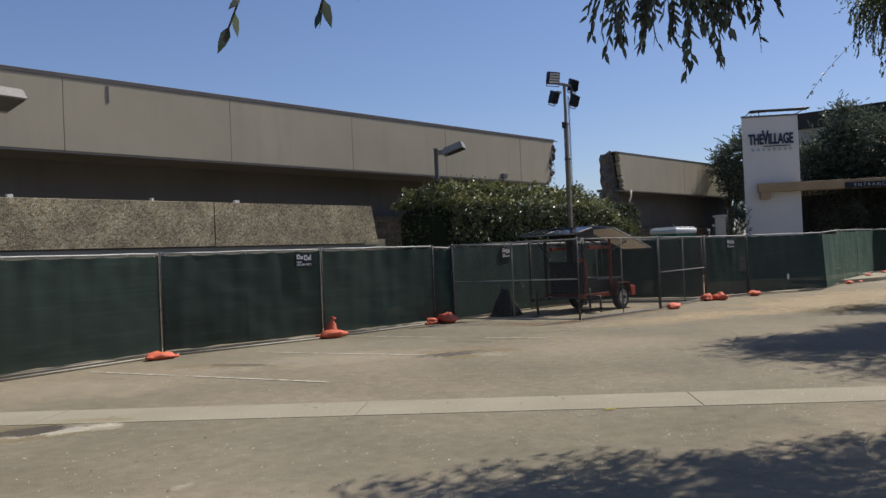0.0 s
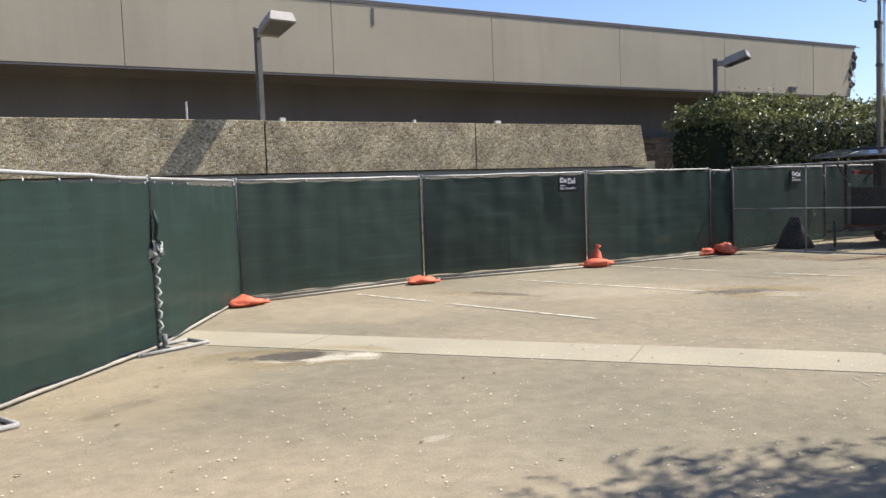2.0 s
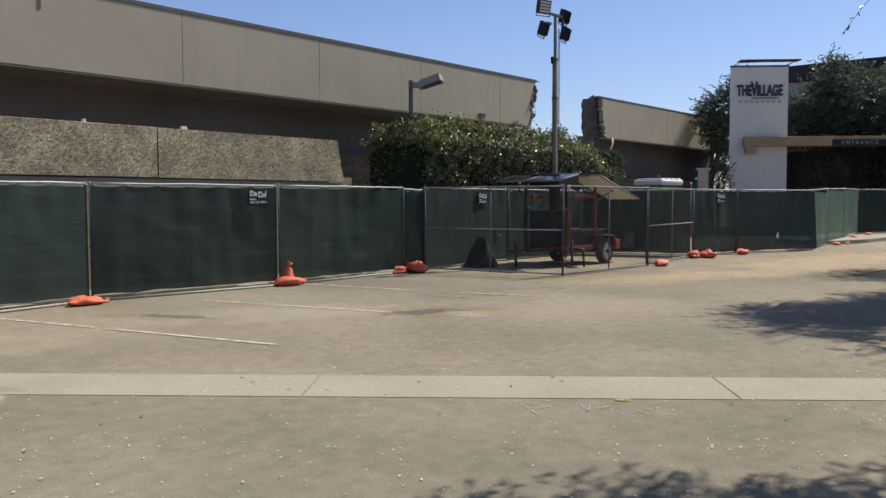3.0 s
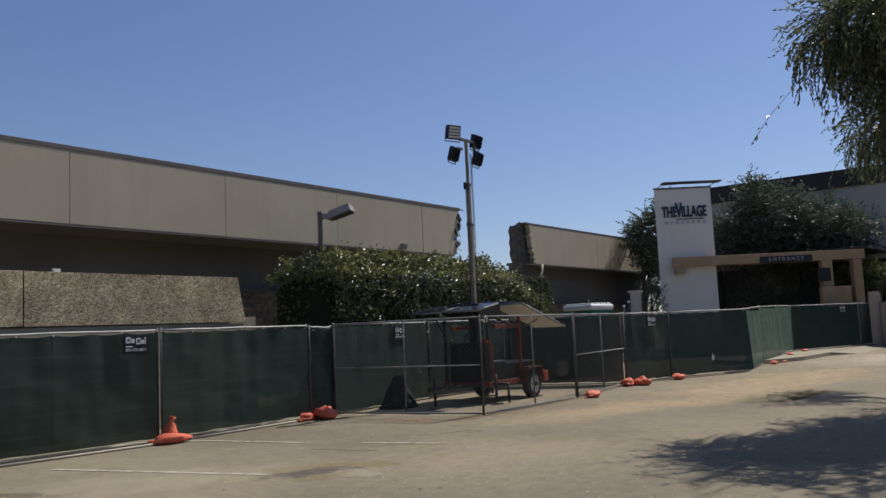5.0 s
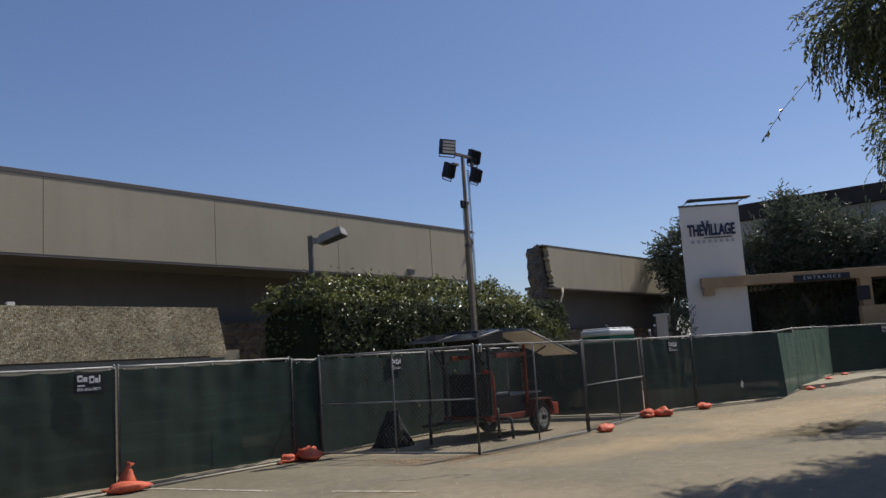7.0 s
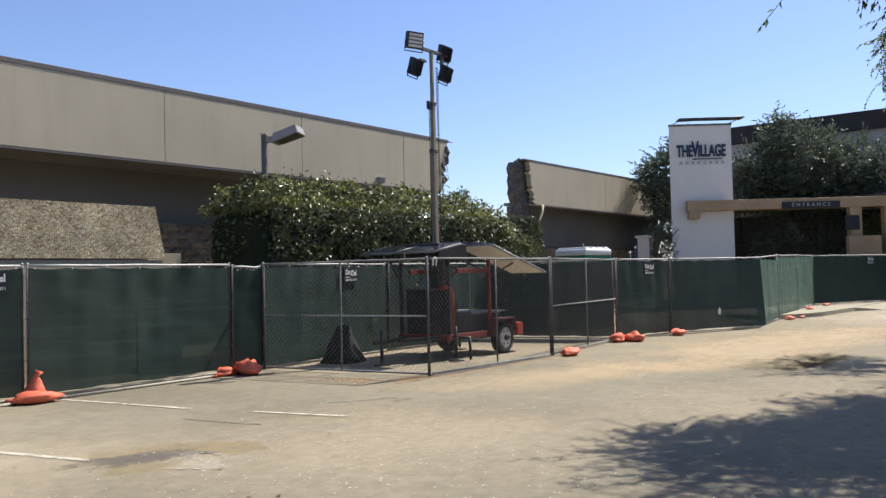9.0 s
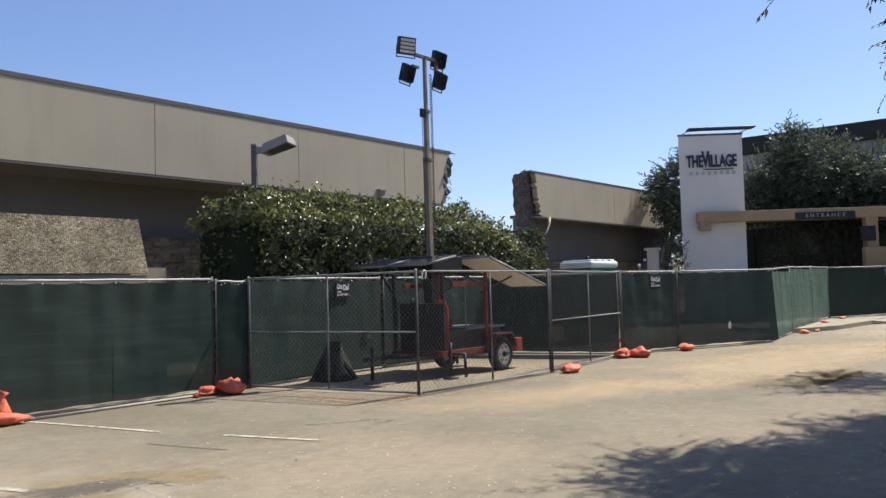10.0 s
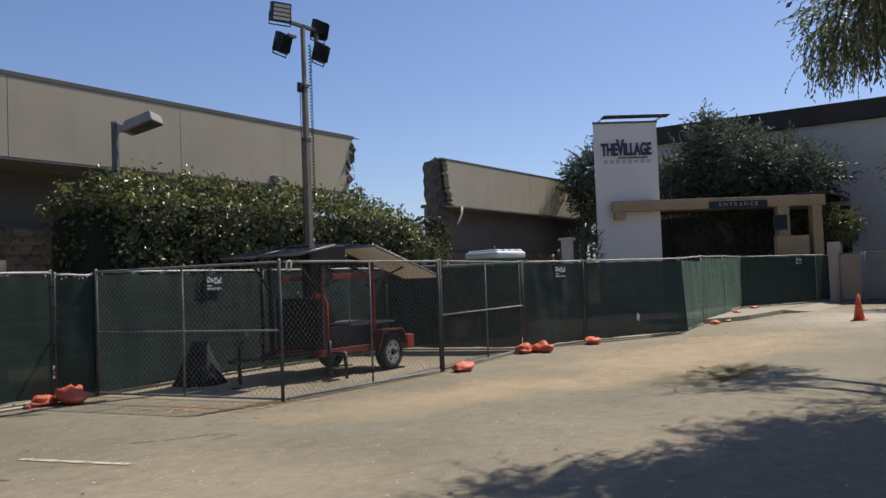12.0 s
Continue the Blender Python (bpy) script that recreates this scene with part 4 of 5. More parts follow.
def tree(at, trunk_h, trunk_r, blobs, count, length, leaves, droop, size, label, seed, mat=None, extra=(), twigs=True, lean=(0, 0), category="tree", slender=False):
    """A tree: tapered trunk, limbs to each mass of the crown, and hanging leafy sprays. blobs are in world metres."""
    rng = np.random.default_rng(seed)
    noise.seed_set(1)
    ob = thing("tree", at, label, category)
    x0, y0, z0 = at
    top = Vector((lean[0], lean[1], trunk_h))
    pts = [Vector((top.x * (k / 6) ** 1.5 + 0.06 * noise.noise((k, seed, 0)), top.y * (k / 6) ** 1.5 + 0.06 * noise.noise((k, seed, 9)), trunk_h * k / 6)) for k in range(7)]
    part("trunk", tube(pts, [trunk_r * (1.35 if k == 0 else 1.0 - 0.07 * k) for k in range(7)], 12), BARK, ob)
    local = [(bx - x0, by - y0, bz - z0, r) for bx, by, bz, r in blobs]
    for k, (bx, by, bz, r) in enumerate(local):
        a, b = pts[-1 - (k % 3)], Vector((bx, by, bz))
        mid = a.lerp(b, 0.5) + Vector((0, 0, 0.12 * (b - a).length))
        q = a.lerp(b, 0.8) + Vector((noise.noise((k, 1, seed)), noise.noise((k, 2, seed)), 0.1)) * 0.4
        part("limb", tube([a, mid, q, b], [trunk_r * 0.6, trunk_r * 0.42, trunk_r * 0.25, trunk_r * 0.12], 7), BARK, ob)
    lines, feet, ways = sprays(local, count, length, leaves, droop, size, rng)
    for line in extra:
        w = [np.array(p) - np.array(at) for p in line]
        lines.append(w)
        for a, b in zip(w, w[1:]):
            for q in (0.0, 0.33, 0.66):
                d = b - a
                feet.append(a + d * q)
                ways.append(d / np.linalg.norm(d) * 0.8 + rng.normal(size=3) * 0.5 + np.array((0, 0, -0.5)))
    mesh_part("crown", leaf_mesh("crown", feet, ways, size * rng.uniform(0.7, 1.25, len(feet)), 0.34, 0.12, None, slender), mat or LEAF_TREE, ob, kind="stuff")
    if twigs:
        bm = bmesh.new()
        for line in lines:
            add_tube(bm, line[::2] + [line[-1]], 0.004, 3, False)
        tagged(part("twig_mass", bm, TWIG, ob), kind="stuff")
    return ob


# clipped hedge on the planter
def hedge(x0, x1, y0, y1, top, seed=2):
    rng = np.random.default_rng(seed)
    ob = thing("hedge", (x0, y0, 0), "dense clipped glossy green hedge above a planter", "hedge", kind="")
    w, d = x1 - x0, y1 - y0
    # solid inner block, coloured dark to stand for the shade inside the hedge
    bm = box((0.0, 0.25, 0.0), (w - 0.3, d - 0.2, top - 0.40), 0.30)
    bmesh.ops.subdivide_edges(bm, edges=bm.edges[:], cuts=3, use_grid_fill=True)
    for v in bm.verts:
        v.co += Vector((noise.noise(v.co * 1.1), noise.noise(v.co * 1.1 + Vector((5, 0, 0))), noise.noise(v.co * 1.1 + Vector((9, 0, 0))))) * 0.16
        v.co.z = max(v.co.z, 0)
    part("inner_shade", bm, CORE, ob)
    feet, ways, face, sunlit = [], [], [], []
    n = 40000
    u = rng.uniform(size=(n, 3))
    for k in range(n):
        q = u[k]
        s = rng.uniform()
        fall = 1.0 - 0.36 * max(0.0, (q[0] * w - 6.6) / (w - 6.6)) ** 1.6
        if s < 0.46:
            p, nrm = np.array((q[0] * w, 0.0, q[1] * (top - 0.2))), np.array((0, -1, 0.35))
        elif s < 0.78:
            p, nrm = np.array((q[0] * w, q[1] * d, top)), np.array((0, -0.2, 1.0))
        # few leaves on this end, so the block's painted shade shows through
        elif s < 0.80:
            p, nrm = np.array((0.12 * (1 - q[1]), q[0] * d, q[1] * (top - 0.1))), np.array((-1, 0, -0.25))
        else:
            p, nrm = np.array((w, q[0] * d, q[1] * (top - 0.1))), np.array((1, 0, 0.3))
        p[2] *= fall
        ex, ey = min(p[0], w - p[0]), min(p[1], d - p[1])
        cut = max(0.0, 0.55 - ex) ** 2 * 0.9 + max(0.0, 0.5 - ey) ** 2 * 0.9
        p[2] -= cut * (1 if s >= 0.46 and s < 0.78 else 0.3)
        west = 0.78 <= s < 0.80
        lump = 0.16 * noise.noise(p * 0.9) + (0.08 if west else 0.24) * noise.noise(p * 2.6 + np.array((7, 0, 0))) + (0.03 if west else 0.13) * noise.noise(p * 5.5)
        p = p + nrm * (lump + rng.normal() * (0.03 if west else 0.085))
        feet.append(p)
        ways.append(nrm * 0.5 + rng.normal(size=3) * 0.8 + np.array((0, 0, -0.25)))
        face.append(nrm + rng.normal(size=3) * (0.25 if west else 0.8) + np.array((0, 0, 0.5 if s < 0.78 else 0.0)))
        sunlit.append(0.46 <= s < 0.78 and rng.uniform() < 0.5 or s < 0.46 and q[1] > 0.94)
    for k in range(130):
        p = np.array((rng.uniform(0.2, w), rng.uniform(0, d), top * (0.985 if rng.uniform() < 0.9 else 0.95)))
        p[2] *= 1.0 - 0.36 * max(0.0, (p[0] - 6.6) / (w - 6.6)) ** 1.6
        h = rng.uniform(0.08, 0.22)
        for i in range(7):
            feet.append(p + np.array((rng.normal() * 0.02, rng.normal() * 0.02, h * i / 6)))
            ways.append(np.array((rng.normal(), rng.normal(), 1.0)))
            face.append(rng.normal(size=3))
            sunlit.append(True)
    # leaves of the rim that hang out over the shaded end, in the sunlit colour
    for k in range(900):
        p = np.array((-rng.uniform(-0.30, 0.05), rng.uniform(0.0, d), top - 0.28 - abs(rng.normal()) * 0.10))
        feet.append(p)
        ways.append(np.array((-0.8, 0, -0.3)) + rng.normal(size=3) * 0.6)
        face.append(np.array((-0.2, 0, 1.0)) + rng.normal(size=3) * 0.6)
        sunlit.append(True)
    sunlit = np.array(sunlit)
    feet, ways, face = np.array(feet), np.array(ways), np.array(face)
    # top and rim leaves get the paler mesh, its sunlight painted in
    for name, pick, mat, label in (("foliage", ~sunlit, LEAF_HEDGE, ""), ("sunlit_leaves", sunlit, LEAF_SUNLIT, "yellow-green leaves of the clipped top, sunlight put into their colour")):
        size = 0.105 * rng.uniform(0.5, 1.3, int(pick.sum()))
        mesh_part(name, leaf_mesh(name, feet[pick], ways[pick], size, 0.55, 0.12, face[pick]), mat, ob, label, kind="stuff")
    return ob


hedge(10.55, 19.9, 11.25, 13.5, 3.34)


def street_lamp(x, y, z, turn, reach=0.0):
    """Shoebox area light on a square pole."""
    ob = thing("street_lamp", (x, y, 0), "bronze shoebox parking lot lamp on a square pole", "street lamp", "parking lot lamps", rz=turn)
    part("pole", box((-0.05, -0.05, 0), (0.05, 0.05, z), 0.008), LAMP_POLE, ob)
    part("pole_cap", box((-0.062, -0.062, z), (0.062, 0.062, z + 0.03), 0.006), LAMP_BODY, ob)
    part("arm", box((0.05, -0.035, z - 0.16), (0.26 + reach, 0.035, z - 0.03), 0.006), LAMP_BODY, ob)
    bm = bmesh.new()
    lo = [(0.22, -0.22), (0.80, -0.27), (0.80, 0.27), (0.22, 0.22)]
    hi = [(0.24, -0.16), (0.74, -0.22), (0.74, 0.22), (0.24, 0.16)]
    a = [bm.verts.new((px + reach, py, z - 0.19 + 0.32 * (px - 0.26))) for px, py in lo]
    b = [bm.verts.new((px + reach, py, z + 0.01 + 0.30 * (px - 0.26))) for px, py in hi]
    bm.faces.new(a[::-1]), bm.faces.new(b)
    for k in range(4):
        bm.faces.new((a[k], a[(k + 1) % 4], b[(k + 1) % 4], b[k]))
    bmesh.ops.bevel(bm, geom=bm.edges[:], offset=0.012, segments=2, affect='EDGES')
    head = part("housing", bm, LAMP_BODY, ob)
    bm = bmesh.new()
    c = [bm.verts.new((px + reach, py, z - 0.202 + 0.32 * (px - 0.26))) for px, py in ((0.32, -0.19), (0.77, -0.235), (0.77, 0.235), (0.32, 0.19))]
    bm.faces.new(c[::-1])
    bmesh.ops.solidify(bm, geom=bm.faces[:], thickness=0.01)
    part("lens", bm, LENS_GREY, head, "clouded grey lens")
    return ob


street_lamp(0.08, 12.95, 4.55, -80, 0.14)
street_lamp(11.50, 12.66, 4.50, -62)


# mobile light tower
def light_tower(x, y):
    ob = thing("light_tower_trailer", (x, y, 0), "orange towable solar light tower with raised mast", "light tower")
    # origin under the mast; the trailer runs along x
    bm = bmesh.new()
    for yy in (-0.55, 0.55):
        add_box(bm, (-0.45, yy - 0.04, 0.36), (1.55, yy + 0.04, 0.47), 0.008)
    for xx in (-0.45, 0.2, 1.47):
        add_box(bm, (xx, -0.51, 0.37), (xx + 0.08, 0.51, 0.46), 0.006)
    part("chassis", bm, ORANGE_SHADE, ob)
    part("drawbar", tube([(-0.45, 0.4, 0.41), (-1.2, 0.05, 0.41), (-1.8, 0.0, 0.41)], 0.035, 8), BLACK, ob)
    part("drawbar", tube([(-0.45, -0.4, 0.41), (-1.2, -0.05, 0.41)], 0.035, 8), BLACK, ob)
    for xx, yy in ((-1.6, 0.0), (-0.40, -0.72), (1.5, -0.60), (1.5, 0.60)):
        jack = part("stabiliser", tube([(xx, yy, 0.06), (xx, yy, 0.62)], 0.03, 8), BLACK, ob)
        part("jack_foot", box((xx - 0.10, yy - 0.10, 0), (xx + 0.10, yy + 0.10, 0.02)), BLACK, jack)
    part("side_jack", tube([(-0.3, -0.55, 0.42), (-0.3, -0.95, 0.42), (-0.3, -0.97, 0.03)], 0.03, 8), BLACK, ob)
    for yy in (-0.66, 0.66):
        s = 1 if yy > 0 else -1
        bm = bmesh.new()
        prof = [(0.29, -0.07), (0.305, -0.04), (0.31, 0.0), (0.305, 0.04), (0.29, 0.07), (0.2, 0.08), (0.19, 0.0), (0.2, -0.08)]
        rings = [[bm.verts.new((1.2 + r * math.cos(a * math.pi / 14), yy + w * 1.15, 0.31 + r * math.sin(a * math.pi / 14))) for r, w in prof] for a in range(28)]
        for k in range(28):
            for j in range(8):
                f = bm.faces.new((rings[k][j], rings[(k + 1) % 28][j], rings[(k + 1) % 28][(j + 1) % 8], rings[k][(j + 1) % 8]))
                f.smooth = True
        bmesh.ops.recalc_face_normals(bm, faces=bm.faces[:])
        wheel = part("wheel", bm, TYRE, ob, "black rubber tyre")
        bm = bmesh.new()
        bmesh.ops.create_cone(bm, cap_ends=True, segments=24, radius1=0.205, radius2=0.19, depth=0.06, matrix=pose(1.2, yy + s * 0.05, 0.31, 90 * s))
        rim = part("rim", bm, RIM, wheel, "white steel rim")
        bm = bmesh.new()
        bmesh.ops.create_cone(bm, cap_ends=True, segments=12, radius1=0.06, radius2=0.045, depth=0.06, matrix=pose(1.2, yy + s * 0.10, 0.31, -90 * s))
        for k in range(6):
            a = k * math.pi / 3
            bmesh.ops.create_cone(bm, cap_ends=True, segments=8, radius1=0.018, radius2=0.018, depth=0.012, matrix=pose(1.2 + 0.135 * math.cos(a), yy + s * 0.083, 0.31 + 0.135 * math.sin(a), 90))
        part("hub", bm, BLACK, wheel)
        bm = bmesh.new()
        arc = [(1.61, 0.36), (1.46, 0.67), (0.94, 0.67), (0.79, 0.36)]
        outer = [(1.635, 0.36), (1.475, 0.70), (0.925, 0.70), (0.765, 0.36)]
        fend = plate(outer + arc[::-1], yy - 0.12, yy + 0.12)
        # mudguard colour already holds the shade on its side
        part("mudguard", fend, ORANGE_DEEP_SHADE, ob)
        part("tail_lamp", box((1.58, yy - 0.12, 0.34), (1.78, yy + 0.12, 0.58), 0.015), RED, ob, "red tail lamp box")
    part("battery_box", box((-0.34, -0.48, 0.47), (-0.22, 0.48, 1.30), 0.02), BLACK, ob, "dark equipment cabinet")
    part("guard_rod", tube([(0.36, -0.50, 0.80), (0.36, -0.50, 1.58)], 0.012, 6), PANEL_EDGE, ob)
    part("battery_box", box((-0.25, -0.50, 0.47), (1.45, 0.50, 0.80), 0.02), BLACK, ob, "black battery box")
    part("lid", box((0.36, -0.53, 0.803), (1.56, 0.53, 0.835), 0.01), PANEL_EDGE, ob, "grey metal lid")
    for yy in (-0.56, 0.56):
        part("frame_post", box((0.90, yy - 0.028, 0.47), (0.955, yy + 0.028, 1.85), 0.006), ORANGE, ob)
        part("frame_post", box((-0.40, yy - 0.035, 0.47), (-0.345, yy + 0.035, 1.80), 0.006), BLACK, ob)
        part("frame_rail", box((-0.12, yy - 0.025, 1.58), (0.898, yy + 0.025, 1.67), 0.006), ORANGE_SHADE, ob)
    part("mast_housing", box((-0.10, -0.10, 0.30), (0.10, 0.10, 2.15), 0.01), BLACK, ob)
    part("hoop", tube([(-0.26, -0.54, 0.47), (-0.26, -0.54, 1.20), (-0.32, -0.54, 1.31), (-0.52, -0.54, 1.33)], 0.045, 8), ORANGE, ob)
    part("winch", tube([(0.2, -0.28, 0.95), (0.2, -0.14, 0.95)], 0.09, 12), BLACK, ob)
    # panels folded out like wings
    for sgn, xh, xo, zo in ((1, 0.70, 2.68, 1.55), (-1, -0.30, -1.10, 1.95)):
        for yy0, yy1 in (((-0.82, 0.04),) if sgn > 0 else ((-0.82, 0.06), (0.10, 0.92))):
            zh = 2.10
            d = Vector((xo - xh, 0, zo - zh))
            nrm = Vector((-d.z, 0, d.x)).normalized() * (1 if sgn > 0 else -1)
            for nm, off0, off1, mt, inset in (("panel_underside", 0.0, 0.022, PANEL_BACK, 0.035), ("solar_panel", 0.024, 0.036, SOLAR, 0.035)):
                bm = bmesh.new()
                e = inset
                c = [Vector((xh, yy0 + e, zh)) + d * 0.02, Vector((xh, yy1 - e, zh)) + d * 0.02, Vector((xo, yy1 - e, zo)) - d * 0.02, Vector((xo, yy0 + e, zo)) - d * 0.02]
                a = [bm.verts.new(p + nrm * off0) for p in c]
                b = [bm.verts.new(p + nrm * off1) for p in c]
                bm.faces.new(a), bm.faces.new(b[::-1])
                for k in range(4):
                    bm.faces.new((a[k], a[(k + 1) % 4], b[(k + 1) % 4], b[k]))
                bmesh.ops.recalc_face_normals(bm, faces=bm.faces[:])
                part(nm, bm, mt, ob)
            bm = bmesh.new()
            q = [Vector((xh, yy0 + 0.015, zh)), Vector((xh, yy1 - 0.015, zh)), Vector((xo, yy1 - 0.015, zo)), Vector((xo, yy0 + 0.015, zo))]
            for a, b in zip(q, q[1:] + q[:1]):
                add_tube(bm, [a + nrm * 0.015, b + nrm * 0.015], 0.024, 4)
            part("panel_frame", bm, PANEL_EDGE, ob)
        for yy in (-0.5, 0.5):
            part("strut", tube([(xh + sgn * 0.15, yy, 1.46), ((xh + xo) / 2 + sgn * 0.2, yy, (2.10 + zo) / 2 - 0.06)], 0.02, 6), BLACK, ob)
    # bare carrier rails and the folded panel of the far wing
    for yy in (0.20, 0.78):
        part("panel_carrier", tube([(0.62, yy, 1.98), (1.8, yy, 1.66), (1.95, yy, 1.62)], 0.026, 6), BLACK, ob)
    for q in (0.35, 0.95):
        part("panel_carrier", tube([(0.62 + 1.18 * q, 0.16, 1.98 - 0.32 * q), (0.62 + 1.18 * q, 0.82, 1.98 - 0.32 * q)], 0.02, 6), BLACK, ob)
    part("folded_panel", box((0.46, 0.10, 2.15), (2.05, 0.94, 2.195), 0.008), SOLAR, ob, "dark solar panel folded flat")
    part("control_box", box((-0.45, -0.4, 1.86), (0.45, 0.4, 2.14), 0.02), BLACK, ob, "dark box at the mast foot")
    # telescopic mast
    for z0, z1, r in ((2.14, 3.95, 0.050), (3.9, 4.85, 0.040), (4.8, 5.86, 0.030)):
        part("mast_section", box((-r, -r, z0), (r, r, z1), 0.008), MAST, ob)
    for z in (3.92, 4.82):
        part("mast_collar", box((-0.062, -0.06, z - 0.035), (0.058, 0.06, z + 0.035), 0.01), LAMP_POLE, ob)
    part("pulley", box((-0.15, -0.03, 4.70), (-0.06, 0.03, 4.86), 0.01), BLACK, ob)
    part("halyard", tube([(-0.11, 0.0, 4.7), (-0.11, 0.0, 2.2)], 0.006, 4), BLACK, ob)
    bm = bmesh.new()
    coil = [(0.16 + 0.024 * math.cos(k * 1.1), 0.024 * math.sin(k * 1.1), 5.55 - 0.0098 * k) for k in range(345)]
    add_tube(bm, coil, 0.009, 4)
    part("coiled_cable", bm, BLACK, ob, "black coiled power cable")
    part("crossbar", box((-0.36, -0.03, 5.80), (0.46, 0.03, 5.86), 0.006), LAMP_POLE, ob)
    part("crossbar", box((0.30, -0.03, 5.52), (0.36, 0.03, 5.80), 0.006), LAMP_POLE, ob)
    part("crossbar", box((-0.36, -0.03, 5.58), (-0.18, 0.03, 5.63), 0.006), LAMP_POLE, ob)
    for px, py, pz, yaw, tilt, lit in ((-0.55, -0.04, 5.92, 160, -12, True), (-0.45, 0.05, 5.46, 12, 16, False), (0.46, 0.04, 5.88, 4, 14, False), (0.42, 0.0, 5.47, 12, 16, False)):
        m = pose(px, py, pz, 0, 0, yaw) @ pose(0, 0, 0, tilt)
        bm = box((-0.17, -0.05, -0.155), (0.17, 0.05, 0.155), 0.012)
        bm.transform(m)
        fl = part("floodlight", bm, FLOOD, ob, "black LED floodlight")
        for k in range(4):
            bm = box((-0.145, 0.050, -0.125 + 0.067 * k), (0.145, 0.058, -0.078 + 0.067 * k))
            bm.transform(m)
            part("led_row", bm, LENS, fl)
        for k in range(7):
            bm = box((-0.15 + 0.047 * k, -0.095, -0.13), (-0.138 + 0.047 * k, -0.05, 0.13))
            bm.transform(m)
            part("cooling_fin", bm, BLACK, fl)
        bm = bmesh.new()
        add_tube(bm, [(-0.19, 0, 0), (-0.19, 0, -0.2), (0.19, 0, -0.2), (0.19, 0, 0)], 0.012, 5)
        bm.transform(m)
        part("yoke", bm, BLACK, fl)
    return ob


light_tower(12.69, 9.21)

# dark tarpaulin heaped against the fence
bm = bmesh.new()
bmesh.ops.create_cone(bm, cap_ends=True, segments=18, radius1=0.42, radius2=0.10, depth=0.70, matrix=Matrix.Translation((0, 0, 0.33)))
bmesh.ops.subdivide_edges(bm, edges=bm.edges[:], cuts=3, use_grid_fill=True)
for v in bm.verts:
    v.co += Vector((noise.noise(v.co * 4), noise.noise(v.co * 4 + Vector((3, 1, 0))), 0)) * 0.08
    v.co.z = max(0, v.co.z)
tarp = solid("tarpaulin", smooth(bm), TARP, "black tarpaulin heaped in a cone on asphalt", "tarpaulin")
tarp.matrix_world = pose(11.30, 10.33, 0)

# portable toilet beyond the fence
pt = thing("portable_toilet", (21.3, 10.65, 0), "green portable toilet with a white plastic roof", "portable toilet", rz=-12)
part("body", box((-0.55, -0.55, 0.08), (0.55, 0.55, 2.0), 0.03), POTTY_GREEN, pt)
part("skid", box((-0.58, -0.58, 0), (0.58, 0.58, 0.078), 0.01), BLACK, pt)
for k in range(4):
    part("rib", box((-0.40 + 0.24 * k, -0.575, 0.2), (-0.33 + 0.24 * k, -0.551, 1.9), 0.006), POTTY_GREEN, pt)
part("door", box((-0.585, -0.36, 0.15), (-0.551, 0.36, 1.92), 0.01), POTTY_GREEN, pt)
bm = box((-0.57, -0.57, 2.003), (0.57, 0.57, 2.19), 0.06)
for xx in (-0.40, -0.13, 0.14, 0.41):
    add_box(bm, (xx - 0.10, -0.50, 2.18), (xx + 0.10, 0.50, 2.235), 0.025)
part("roof", smooth(bm), POTTY_WHITE, pt, "white domed roof")
part("vent_pipe", tube([(-0.27, -0.2, 2.1), (-0.27, -0.2, 2.33)], 0.05, 10), BLACK, pt)

# traffic cone
cone = thing("traffic_cone", (27.25, 2.93, 0), "faded orange traffic cone on asphalt", "traffic cone")
part("base", box((-0.19, -0.19, 0), (0.19, 0.19, 0.035), 0.01), CONE, cone)
bm = bmesh.new()
bmesh.ops.create_cone(bm, cap_ends=True, segments=20, radius1=0.14, radius2=0.03, depth=0.68, matrix=Matrix.Translation((0, 0, 0.375)))
part("body", smooth(bm), CONE, cone)

# raised walk with kerb and ramp by the entrance
pv = prism([(25.9, 6.80), (27.0, 6.25), (28.0, 5.94), (31.2, 5.68), (33.0, 5.70), (43.5, 5.35), (43.5, 8.5), (26.5, 8.5)], -0.05, 0.13)


def flared(bm, high, low, top):
    """A ramp: its high edge at the walk's level, its low edge let into the asphalt."""
    a = [bm.verts.new((x, y, top)) for x, y in high]
    b = [bm.verts.new((x, y, -0.02)) for x, y in low]
    c = [bm.verts.new((x, y, -0.05)) for x, y in high]
    bm.faces.new((a[0], b[0], b[1], a[1]))
    bm.faces.new((a[0], c[0], b[0]))
    bm.faces.new((a[1], b[1], c[1]))
    bm.faces.new((a[0], a[1], c[1], c[0]))
    bm.faces.new((c[0], c[1], b[1], b[0]))
    bmesh.ops.recalc_face_normals(bm, faces=bm.faces[-5:])
    return bm


flared(pv, [(31.2, 5.675), (43.5, 5.345)], [(32.5, 4.80), (43.5, 4.5)], 0.126)
solid("pavement", pv, CONCRETE, "pale concrete pavement with a raised kerb", "pavement", kind="structure")

kb = prism([(31.85, 1.65), (31.85, -4.0), (32.6, -4.6), (43.5, -4.6), (43.5, 1.65)], -0.05, 0.12)
flared(kb, [(31.85, 1.655), (43.5, 1.655)], [(32.0, 2.60), (43.5, 2.60)], 0.118)
solid("kerb", kb, CONCRETE, "low concrete kerb island with a flared end", "kerb", kind="structure")

# gate and planter pillar at the entrance
solid("planter_pillar", box((38.9, 4.98, 0.0), (39.5, 5.46, 2.46), 0.02), PILLAR_TAN, "beige stucco planter pillar beside the gate", "pillar")
